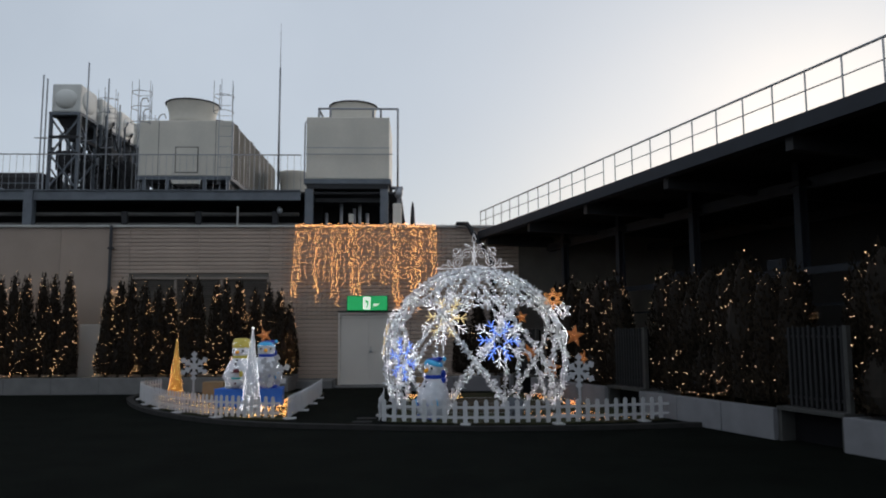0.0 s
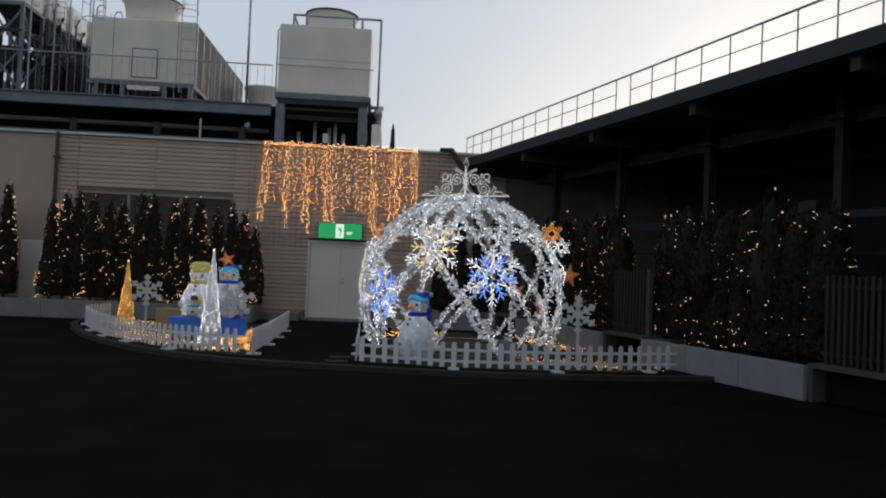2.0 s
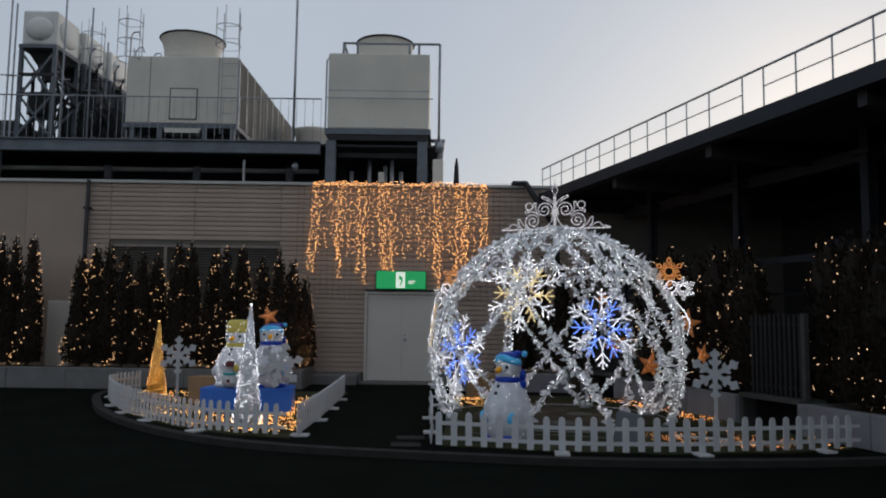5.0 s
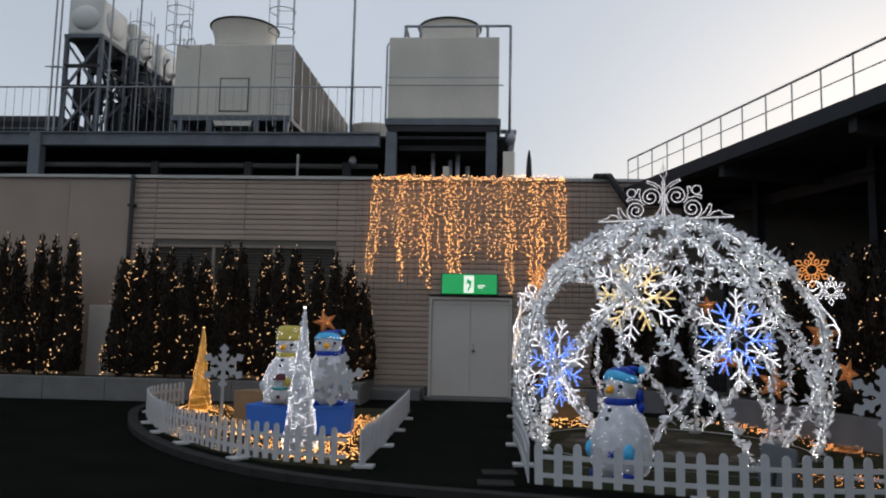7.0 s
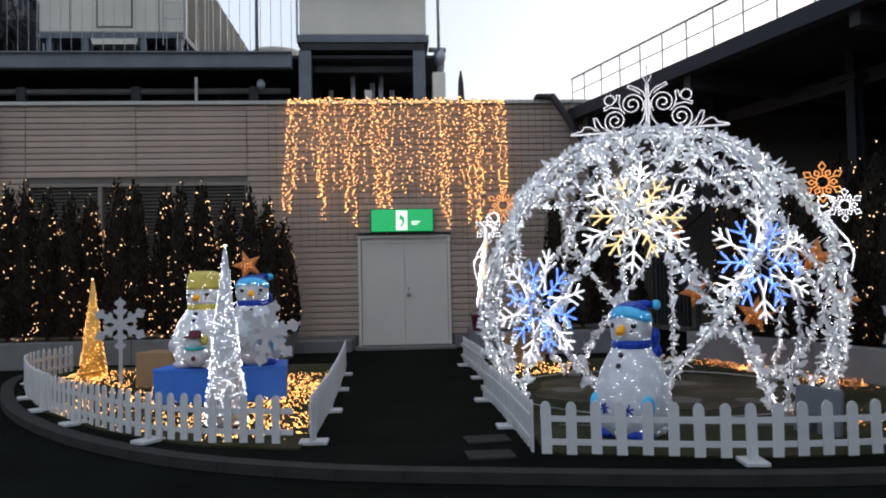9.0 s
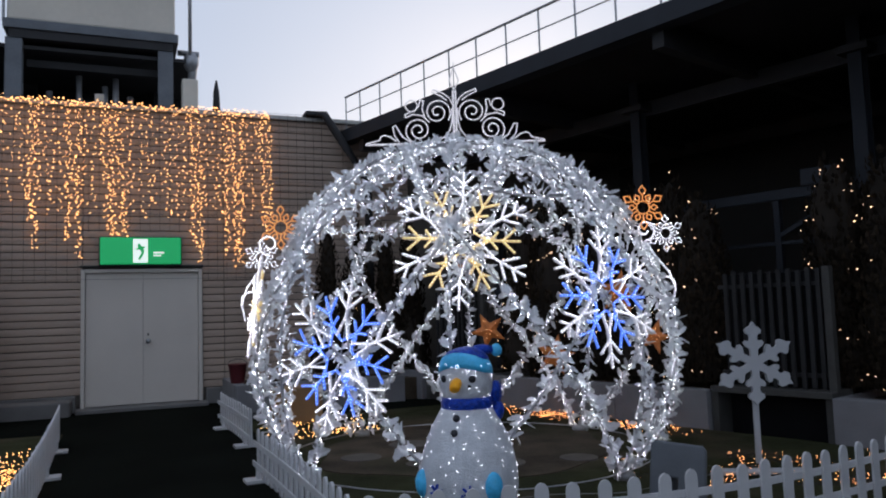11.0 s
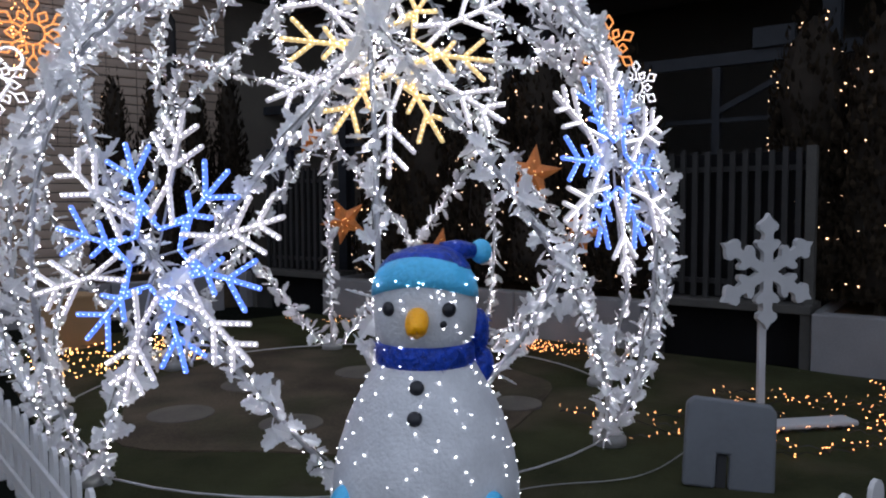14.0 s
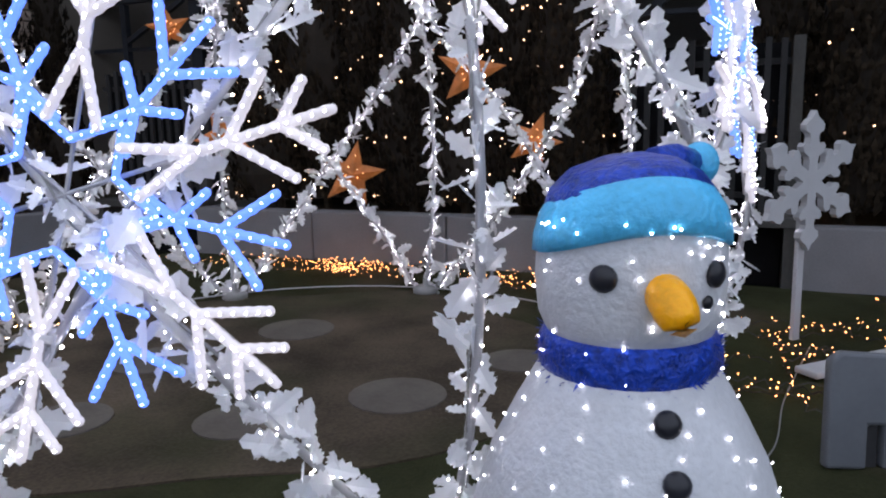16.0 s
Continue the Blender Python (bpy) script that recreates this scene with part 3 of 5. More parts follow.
for y in (0.61, -4.05, -8.7, 5.28):
    screen = thing("slatted_screen", "grey weathered slatted screen over a dark bench recess at a column", "screen", side(0.0, y, 0), "screens at the columns")
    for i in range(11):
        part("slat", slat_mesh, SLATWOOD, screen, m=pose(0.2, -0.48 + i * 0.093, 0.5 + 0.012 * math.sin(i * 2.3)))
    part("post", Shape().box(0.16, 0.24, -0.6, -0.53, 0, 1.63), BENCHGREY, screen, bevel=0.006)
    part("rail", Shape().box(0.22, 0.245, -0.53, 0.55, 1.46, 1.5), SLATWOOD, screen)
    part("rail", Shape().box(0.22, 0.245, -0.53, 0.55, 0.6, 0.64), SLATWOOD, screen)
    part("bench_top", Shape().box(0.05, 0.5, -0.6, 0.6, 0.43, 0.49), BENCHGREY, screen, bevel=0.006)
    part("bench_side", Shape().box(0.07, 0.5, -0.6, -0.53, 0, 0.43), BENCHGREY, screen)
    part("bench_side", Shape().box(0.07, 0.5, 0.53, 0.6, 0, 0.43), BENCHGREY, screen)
    # This sheet gives the recess its darkness by colour.
    part("backing", Shape().box(0.3, 0.32, -0.52, 0.52, 0.0, 1.6), VOIDSHADE, screen, "black sheet standing in for the shaded void behind the slats")

# ---- plant deck on the roof ----
deck = thing("plant_deck", "blue-grey steel platform carrying the cooling plant on the roof", "platform", kind="structure")
part("front_beam", Shape().box(-40, -4.2, 20.9, 21.1, 5.47, 5.77), STEEL, deck, bevel=0.01)
part("beam_flange", Shape().box(-40, -4.2, 20.84, 21.16, 5.745, 5.775), STEEL, deck)
part("deck_plate", Shape().box(-40, -1.2, 21.1, 30, 5.7, 5.76), DARKSTEEL, deck)
part("roof_top", Shape().box(-40, 9, 20.41, 32, 4.4, 4.5), CONCRETE, deck, "grey flat roof")
# Added sheet: stands for the shaded recess and blocks the sky behind.
part("recess_shade", Shape().box(-40, -1.3, 23.5, 23.6, 4.5, 5.7), UNDERSHADE, deck, "dark sheet standing in for the shaded recess under the platform")
for x in (-33, -26, -19, -12.15):
    part("column", Shape().box(x - 0.13, x + 0.13, 20.85, 21.11, 4.5, 5.78), STEEL, deck, bevel=0.006)
for z, r in ((5.12, 0.06), (4.82, 0.04)):
    part("pipe", Shape().rod((-40, 21.4, z), (-4.3, 21.4, z), r, n=10), PIPEGREY, deck, "long grey pipe", smooth=True)
for x in (-14.0, -9.5, -7.3, -5.0):
    part("pipe_support", Shape().box(x - 0.09, x + 0.09, 21.3, 21.45, 4.5, 5.2), DARKSTEEL, deck, bevel=0.01)
part("valve", Shape().ball((-4.85, 21.25, 5.22), 0.09, 0.09, 0.11), GALV, deck, smooth=True)
part("stub", Shape().rod((-6.05, 21.0, 4.6), (-6.05, 21.0, 5.3), 0.03), COPING, deck)

guard = thing("guard_rail", "thin grey guard rail along the plant platform", "railing", kind="structure")
part("top_rail", Shape().rod((-40, 20.98, 6.86), (-4.2, 20.98, 6.86), 0.018), GALV, guard)
bar = Shape().rod((0, 0, 5.77), (0, 0, 6.86), 0.006, n=5).mesh("baluster")
bar.materials.append(GALV)
for i in range(120):
    part("baluster", bar, GALV, guard, m=pose(-4.2 - 0.2 * i, 20.98, 0))
part("top_rail", Shape().rod((-4.05, 20.85, 6.86), (-1.45, 20.85, 6.86), 0.014), GALV, guard)

# right cooling tower on its own frame
tower = thing("cooling_tower", "off-white box cooling tower with round fan cowl on steel legs", "cooling tower", pose(-2.8, 21.0, 0), "cooling towers")
part("body", Shape().box(-1.25, 1.25, 0, 2.4, 6.14, 8.04), CHILLER, tower, bevel=0.03)
part("seam", Shape().box(-1.252, 1.252, -0.006, 0.0, 7.08, 7.1), GALV, tower)
part("base_frame", Shape().box(-1.3, 1.3, -0.05, 2.45, 5.98, 6.13), STEEL, tower, bevel=0.01)
part("base_frame", Shape().box(-1.22, 1.22, -0.02, 2.4, 5.84, 5.97), DARKSTEEL, tower)
fan = [(0.78, 8.04), (0.72, 8.12), (0.7, 8.42), (0.73, 8.66), (0.75, 8.7), (0.7, 8.71), (0.64, 8.2)]
part("fan_cowl", Shape().lathe(fan, 40, (0.05, 1.2)), CHILLER, tower, "round off-white fan stack", smooth=True)
part("cowl_rim", Shape().tube([(0.05 + 0.755 * math.cos(k / 40 * 6.28319), 1.2 + 0.755 * math.sin(k / 40 * 6.28319), 8.69) for k in range(40)], 0.024, 6, True), DARKSTEEL, tower, "dark rim", smooth=True)
for x in (-1.15, 1.1):
    part("leg", Shape().box(x - 0.12, x + 0.12, 0.0, 0.22, 4.5, 5.84), STEEL, tower, bevel=0.006)
    part("leg", Shape().box(x - 0.12, x + 0.12, 2.1, 2.3, 4.5, 5.84), DARKSTEEL, tower)
part("brace", Shape().beam((-1.0, 0.4, 5.55), (1.0, 0.4, 5.55), 0.1, 0.12), DARKSTEEL, tower)
for x, z0, z1 in ((-0.25, 4.5, 5.5), (0.15, 4.5, 5.35), (0.32, 4.5, 5.5), (0.55, 4.6, 5.2), (-0.7, 4.5, 5.2)):
    part("pipe", Shape().rod((x, 0.7, z0), (x, 0.7, z1), 0.05, n=8), GALV, tower, smooth=True)
part("meter_box", Shape().box(0.0, 0.14, 0.45, 0.6, 4.9, 5.15), CHILLER, tower)
part("motor", Shape().ball((-0.4, 1.2, 8.76), 0.12, 0.12, 0.1), DARKSTEEL, tower, smooth=True)
rail = Shape()
for p, q in (((-0.9, 0.1, 8.33), (1.5, 0.1, 8.33)), ((1.5, 0.1, 8.33), (1.5, 0.1, 5.6)), ((-0.9, 0.1, 8.33), (-0.9, 0.1, 8.04)), ((-0.55, 0.1, 8.33), (-0.55, 0.1, 8.04)), ((0.75, 0.1, 8.33), (0.75, 0.1, 8.04)), ((0.98, 0.1, 8.33), (0.98, 0.1, 8.04)), ((-0.9, 0.1, 8.33), (-0.9, 2.2, 8.33))):
    rail.rod(p, q, 0.032, n=8)
part("riser_pipe", rail, GALV, tower, "grey riser pipe and rail", smooth=True)
part("side_conduit", Shape().tube([(-1.3, 0.05, 6.1), (-1.3, 0.05, 7.85), (-1.2, 0.05, 8.02)], 0.022), GALV, tower)
part("pump", Shape().ball((1.52, 0.2, 5.75), 0.13, 0.15, 0.18).rod((1.52, 0.2, 5.4), (1.6, 0.3, 5.9), 0.07, n=8).rod((1.3, 0.2, 5.9), (1.65, 0.2, 5.9), 0.05, n=8), GALV, tower, "grey pump and valve", smooth=True)
part("drain_box", Shape().box(1.36, 1.62, 0.0, 0.3, 4.55, 5.4), CHILLER, tower, "off-white drain box", bevel=0.02)
part("vent_cone", Shape().lathe([(0.09, 4.5), (0.05, 5.3), (0.015, 5.5)], 10, (1.95, 0.3)), DARKSTEEL, tower, smooth=True)

# left cooling tower, long
tower2 = thing("cooling_tower", "long off-white cooling tower with a flared fan stack and access panel", "cooling tower", pose(-7.7, 21.3, 0), "cooling towers")
part("body", Shape().box(-1.45, 1.33, 0, 7.0, 6.28, 8.0), CHILLER, tower2, bevel=0.03)
for i in range(9):
    part("side_louvre", Shape().box(1.332, 1.36, 0.1 + i * 0.76, 0.78 + i * 0.76, 6.3, 7.95), CHILLERSIDE, tower2)
    part("side_rib", Shape().box(1.332, 1.375, 0.05 + i * 0.76, 0.085 + i * 0.76, 6.2, 7.97), GALV, tower2)
fan = [(0.72, 8.0), (0.7, 8.2), (0.72, 8.46), (0.8, 8.7), (0.82, 8.76), (0.77, 8.76), (0.66, 8.3)]
for y in (1.0, 3.4, 5.8):
    part("fan_cowl", Shape().lathe(fan, 40, (-0.16, y)), CHILLER, tower2, "flared off-white fan stack", smooth=True)
    part("cowl_rim", Shape().tube([(-0.16 + 0.825 * math.cos(k / 40 * 6.28319), y + 0.825 * math.sin(k / 40 * 6.28319), 8.75) for k in range(40)], 0.022, 6, True), DARKSTEEL, tower2, "dark rim", smooth=True)
for x in (-0.86, 0.86):
    part("seam", Shape().box(x - 0.008, x + 0.008, -0.004, 0.0, 6.3, 7.97), CHILLERSIDE, tower2)
part("access_panel", Shape().box(-0.32, 0.32, -0.02, 0.0, 6.4, 7.15), CHILLER, tower2, "square access panel", bevel=0.006)
part("panel_frame", Shape().box(-0.35, 0.35, -0.012, 0.0, 6.37, 7.18), CHILLERSIDE, tower2)
part("sump", Shape().add([(-0.5, -0.02, 6.26), (0.5, -0.02, 6.26), (0.42, -0.02, 6.04), (-0.42, -0.02, 6.04), (-0.5, 0.5, 6.26), (0.5, 0.5, 6.26), (0.42, 0.5, 6.04), (-0.42, 0.5, 6.04)], [(0, 3, 2, 1), (4, 5, 6, 7), (0, 1, 5, 4), (3, 7, 6, 2), (0, 4, 7, 3), (1, 2, 6, 5)]), CHILLER, tower2, "off-white sump tray")
part("base_frame", Shape().box(-1.5, 1.36, -0.03, 7.0, 6.16, 6.27), STEEL, tower2)
for x in (-1.25, -0.55, 0.55, 1.25):
    part("foot", Shape().box(x - 0.05, x + 0.05, -0.02, 0.1, 5.76, 6.16), STEEL, tower2)
# Dark block put in for the shade below the tower body.
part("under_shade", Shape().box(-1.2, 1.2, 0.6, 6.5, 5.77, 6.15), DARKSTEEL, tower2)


def cage(x, y, z0, z1, rung_z0):
    """A caged ladder."""
    lad = thing("caged_ladder", "thin grey steel ladder with hooped safety cage", "ladder", pose(x, y, 0), "caged ladders")
    for dx in (-0.2, 0.2):
        part("stile", Shape().rod((dx, 0, z0), (dx, 0, z1), 0.012), GALV, lad)
    z = z0 + 0.2
    while z < z1 - 0.2:
        part("rung", Shape().rod((-0.2, 0, z), (0.2, 0, z), 0.007), GALV, lad)
        z += 0.32
    z = rung_z0
    while z <= z1 + 0.01:
        hoop = [(-0.2, 0, z)] + [(0.3 * math.cos(a / 8 * math.pi), -0.25 - 0.3 * math.sin(a / 8 * math.pi), z) for a in range(8, -1, -1)] + [(0.2, 0, z)]
        part("hoop", Shape().tube(hoop, 0.011, 5), GALV, lad)
        z += 0.48
    for a in (1, 4, 7):
        p = (0.3 * math.cos(a / 8 * math.pi), -0.25 - 0.3 * math.sin(a / 8 * math.pi))
        part("cage_bar", Shape().rod((*p, rung_z0), (*p, z1), 0.009), GALV, lad)
    return lad


cage(-6.53, 21.2, 6.0, 9.1, 8.15)
cage(-9.12, 21.6, 5.78, 9.2, 7.9)
cage(-10.72, 23.0, 5.78, 9.4, 8.1)
cage(-10.0, 24.6, 5.78, 9.0, 7.9)
for x, y, z1 in ((-9.55, 22.4, 8.9), (-9.25, 23.2, 8.6), (-9.9, 23.6, 8.9)):
    pipe = thing("vent_pipe", "thin grey vent pipe with a bent top", "pipe", pose(x, y, 5.76), "vent pipes")
    h = z1 - 5.76
    part("pipe", Shape().tube([(0, 0, 0), (0, 0, h), (0.06, 0, h + 0.12), (0.2, 0, h + 0.14), (0.24, 0, h)], 0.02), GALV, pipe)
    part("pipe", Shape().tube([(0.1, 0, 0), (0.1, 0, h * 0.9)], 0.015), GALV, pipe)
mast = thing("lightning_mast", "tall thin grey lightning mast on the platform", "mast", pose(-4.92, 21.25, 5.76))
part("pole", Shape().rod((0, 0, 0), (0, 0, 3.9), 0.035, 0.028, 8), GALV, mast, smooth=True)
part("tip", Shape().rod((0, 0, 3.88), (0, 0, 5.3), 0.014, 0.006), GALV, mast)
part("base", Shape().box(-0.12, 0.12, -0.12, 0.12, 0, 0.05), GALV, mast)

tangled = random.Random(4)
# panel tanks on a braced frame, one behind the other
for i in range(4):
    y = 21.2 + 1.45 * i
    dz = 0.0
    tank = thing("water_tank", "white panel water tank with dished faces on a braced steel frame", "tank", pose(-11.35 + 0.05 * i, y, 0), "water tanks")
    part("body", Shape().box(-0.43, 0.43, 0, 1.2, 8.22 + dz, 9.1 + dz), TANKWHITE, tank, bevel=0.05)
    part("dish", Shape().ball((0, 0.0, 8.62 + dz), 0.34, 0.15, 0.3), TANKWHITE, tank, smooth=True)
    part("dish", Shape().ball((0.43, 0.6, 8.66 + dz), 0.07, 0.45, 0.34), TANKWHITE, tank, smooth=True)
    part("hopper", Shape().lathe([(0.14, 7.45 + dz), (0.3, 7.8 + dz), (0.54, 8.11 + dz)], 4, (0, 0.6)).turned(Matrix.Translation((0, 0.6, 0)) @ pose(0, 0, 0, 0, 0, 45) @ Matrix.Translation((0, -0.6, 0))), DARKSTEEL, tank)
    part("top_frame", Shape().box(-0.47, 0.47, -0.04, 1.24, 8.12 + dz, 8.21 + dz), STEEL, tank)
    for x in (-0.42, 0.42):
        for yy in (0.02, 1.18):
            part("leg", Shape().box(x - 0.045, x + 0.045, yy - 0.045, yy + 0.045, 5.76, 8.12 + dz), STEEL, tank)
    for a, b in (((-0.4, 0, 8.0 + dz), (0.4, 0, 6.9)), ((0.4, 0, 8.0 + dz), (-0.4, 0, 6.9)), ((-0.4, 0, 6.9), (0.4, 0, 5.9)), ((0.4, 0, 6.9), (-0.4, 0, 5.9)), ((0.4, 0, 8.0 + dz), (0.4, 1.2, 6.9)), ((0.4, 1.2, 6.9), (0.4, 0, 5.9))):
        part("brace", Shape().beam(a, b, 0.05, 0.05), STEEL, tank)
    for z in (6.9, 7.4):
        part("tie", Shape().box(-0.44, 0.44, -0.03, 0.03, z, z + 0.08), DARKSTEEL, tank)
        part("tie", Shape().box(0.4, 0.46, 0.03, 1.2, z, z + 0.08), DARKSTEEL, tank)
    part("box", Shape().box(-0.38, 0.1, 0.3, 0.9, 6.5, 7.1), DARKSTEEL, tank, bevel=0.03)
    for k in range(9):
        xx, yy, zz = tangled.uniform(-0.42, 0.42), tangled.uniform(-0.05, 1.1), tangled.uniform(5.8, 6.9)
        part("pipe", Shape().tube([(xx, yy, 5.77), (xx, yy, zz), (xx + tangled.uniform(-0.3, 0.3), yy, zz + 0.3), (tangled.uniform(-0.4, 0.4), yy, zz + 0.9)], tangled.uniform(0.018, 0.04), 6), DARKSTEEL, tank, smooth=True)
    for k in range(3 if i else 0):
        yy = 0.1 + 0.42 * k
        part("riser", Shape().tube([(0.52, yy, 5.76), (0.52, yy, 8.5 - 0.3 * k), (0.56, yy + 0.1, 8.7 - 0.3 * k), (0.5, yy + 0.3, 8.8 - 0.3 * k)], 0.03 + 0.012 * k, 7), DARKSTEEL if k % 2 else STEEL, tank, smooth=True)
    if i:
        part("lagged_duct", Shape().tube([(0.4, 0.2, 6.4), (0.45, 0.5, 7.6), (0.35, 0.7, 8.1)], [0.16, 0.2, 0.14], 10), DARKSTEEL, tank, smooth=True)
    for k in range(4):
        xx = -0.3 + 0.2 * k
        part("pipe", Shape().tube([(xx, 0.4 + 0.1 * k, 5.76), (xx, 0.4 + 0.1 * k, 7.6 + dz), (0, 0.6, 7.95 + dz)], 0.045, 7), GALV if k % 2 else DARKSTEEL, tank, smooth=True)
for x, y, z1 in ((-11.95, 21.0, 9.3), (-11.85, 21.05, 9.2), (-10.75, 21.3, 9.8), (-10.5, 22.2, 9.6), (-10.6, 23.4, 9.1), (-10.3, 24.5, 8.8)):
    pipe = thing("vent_pipe", "thin grey vent pipe beside the tanks", "pipe", pose(x, y, 5.76), "vent pipes")
    part("pipe", Shape().rod((0, 0, 0), (0, 0, z1 - 5.76), 0.025), GALV, pipe)
    part("clamp", Shape().rod((-0.18, 0, 1.6), (0.18, 0, 1.6), 0.015), GALV, pipe)
pump_house = thing("pump_housing", "dark pump housing with pipes among the tank frames", "pump housing", pose(-10.75, 22.6, 5.76))
part("body", Shape().box(-0.3, 0.25, 0, 1.0, 0.5, 1.7), DARKSTEEL, pump_house, bevel=0.03)
part("leg", Shape().box(-0.28, -0.2, 0.05, 0.13, 0, 0.5), STEEL, pump_house)
part("leg", Shape().box(0.15, 0.23, 0.05, 0.13, 0, 0.5), STEEL, pump_house)
for k in range(6):
    x0 = -0.45 + 0.17 * k
    part("pipe", Shape().tube([(x0, -0.15, 0), (x0, -0.15, 0.9 + 0.2 * (k % 3)), (x0 + 0.1, 0.1, 1.1 + 0.2 * (k % 3))], 0.04, 7), DARKSTEEL if k % 2 else GALV, pump_house, smooth=True)
part("body", Shape().box(0.3, 0.75, 0.3, 1.2, 0.35, 1.35), DARKSTEEL, pump_house, bevel=0.05)
tangle = random.Random(8)
for k in range(22):
    x0, z0 = tangle.uniform(-0.6, 0.85), tangle.uniform(0.0, 0.5)
    part("pipe", Shape().tube([(x0, -0.35 + 0.02 * k, 0), (x0, -0.35 + 0.02 * k, 0.5 + z0), (x0 + tangle.uniform(-0.3, 0.3), -0.3 + 0.02 * k, 0.7 + z0), (x0 + tangle.uniform(-0.4, 0.4), -0.2, 1.0 + 2 * z0)], tangle.uniform(0.02, 0.05), 6), DARKSTEEL, pump_house, smooth=True)
shed = thing("plant_unit", "low dark plant unit with a curved top on the platform", "plant unit", pose(-14.6, 22.5, 5.76))
part("body", Shape().box(-1.6, 2.1, 0, 2, 0, 0.9), DARKSTEEL, shed, bevel=0.2)
part("seam", Shape().box(-1.55, 2.05, -0.02, 0, 0.5, 0.54), STEEL, shed)
part("duct", Shape().tube([(-0.6, -0.3, 0.1), (0.2, -0.3, 0.3), (1.0, -0.3, 0.15)], 0.14, 10), GALV, shed, smooth=True)
unit = thing("plant_unit", "off-white rounded plant cabinet on the platform", "plant unit", pose(-14.4, 21.4, 5.76))
part("body", Shape().box(-1.2, 0.6, 0, 0.5, 0, 1.85), CHILLER, unit, bevel=0.15)
part("panel", Shape().box(-0.1, 0.5, -0.015, 0.0, 0.2, 1.3), CHILLER, unit, bevel=0.005)
small = thing("cooling_tower", "small round off-white cooling tower far back on the platform", "cooling tower", pose(-5.38, 27.0, 5.76), "cooling towers")
part("body", Shape().lathe([(0.5, 0), (0.52, 1.2), (0.58, 1.5), (0.68, 1.72), (0.68, 1.78), (0.5, 1.8), (0.3, 1.82)], 28), CHILLER, small, smooth=True)
crate = thing("plant_box", "rust-orange steel box beside the tanks", "box", pose(-9.6, 24.5, 5.76))
part("body", Shape().box(-0.25, 0.25, 0, 0.5, 0, 0.5), mat("rust_orange_paint", (0.3, 0.12, 0.06), 0.8, vary=0.3), crate, bevel=0.01)

# ---- conifers with warm lights ----
def conifer(height, radius, seed, bulbs, bulb_r=0.0145, taper=0.5):
    """Slim spire of many small upright sprays round a dark core, with a string of lights."""
    r = random.Random(seed)
    core, crown, lights = Shape(), Shape(), Shape()
    bumps = [(r.uniform(0, 6.28), r.uniform(1.5, 5.0), r.uniform(0.03, 0.09)) for _ in range(5)]

    def reach(a, t):
        w = 1 + sum(k * math.sin(a * round(f) + p + 9 * t) for p, f, k in bumps)
        return radius * w * min(1.0, 0.82 + t * 1.2) * (1 - t) ** taper + 0.008

    core.lathe([(0.05, 0.1)] + [(0.8 * reach(1.0, t / 10), 0.12 + (height - 0.25) * t / 10) for t in range(10)] + [(0.01, height - 0.14)], 10)
    for i in range(int(3200 * height * radius)):
        t = 1 - math.sqrt(r.random()) * 0.995
        a = r.uniform(0, 6.28319)
        rad = reach(a, t) * r.uniform(0.76, 1.03)
        c = Vector((rad * math.cos(a), rad * math.sin(a), 0.08 + (height - 0.14) * t))
        out = Vector((math.cos(a), math.sin(a), 0))
        tip = (out * r.uniform(0.0, 0.045) + Vector((0, 0, r.uniform(0.05, 0.12)))) * r.uniform(0.7, 1.15)
        w = Vector((-math.sin(a), math.cos(a), 0)) * r.uniform(0.011, 0.022) + out * r.uniform(-0.015, 0.015)
        mid = c + tip * 0.45 + out * 0.012
        crown.add([c, mid - w, mid + w, c + tip], [(0, 2, 1), (1, 2, 3)])
    a = 0.0
    for i in range(bulbs):
        t = (i + r.uniform(-1.5, 1.5)) / bulbs
        t = min(max(t, 0.0), 1.0)
        t = 1 - (1 - t) ** 0.7
        a = a + r.uniform(0.1, 0.5) if i % 3 else r.uniform(0, 6.28319)
        rad = reach(a, t) * 1.05 + 0.018
        lights.bead((rad * math.cos(a), rad * math.sin(a), 0.08 + (height - 0.1) * t), bulb_r * r.choice((0.55, 0.7, 0.85, 1.0, 1.3)))
    return core, crown, lights


def plant(height, radius, seed, bulbs, m, group, label, bulb, bulb_r=0.0105, taper=0.5):
    core, crown, lights = conifer(height, radius, seed, bulbs, bulb_r, taper)
    tree = thing("conifer", label, "conifer", m, group)
    part("trunk", Shape().rod((0, 0, -0.05), (0, 0, height * 0.5), 0.04, 0.02, 8), BARK, tree)
    part("core", core, CORE, tree)
    part("crown", crown, FOLIAGE, tree)
    part("light_string", lights, bulb, tree, "warm white fairy lights", kind="stuff")
    return tree


LBL = "slim dark green conifer strung with warm fairy lights in the planter"
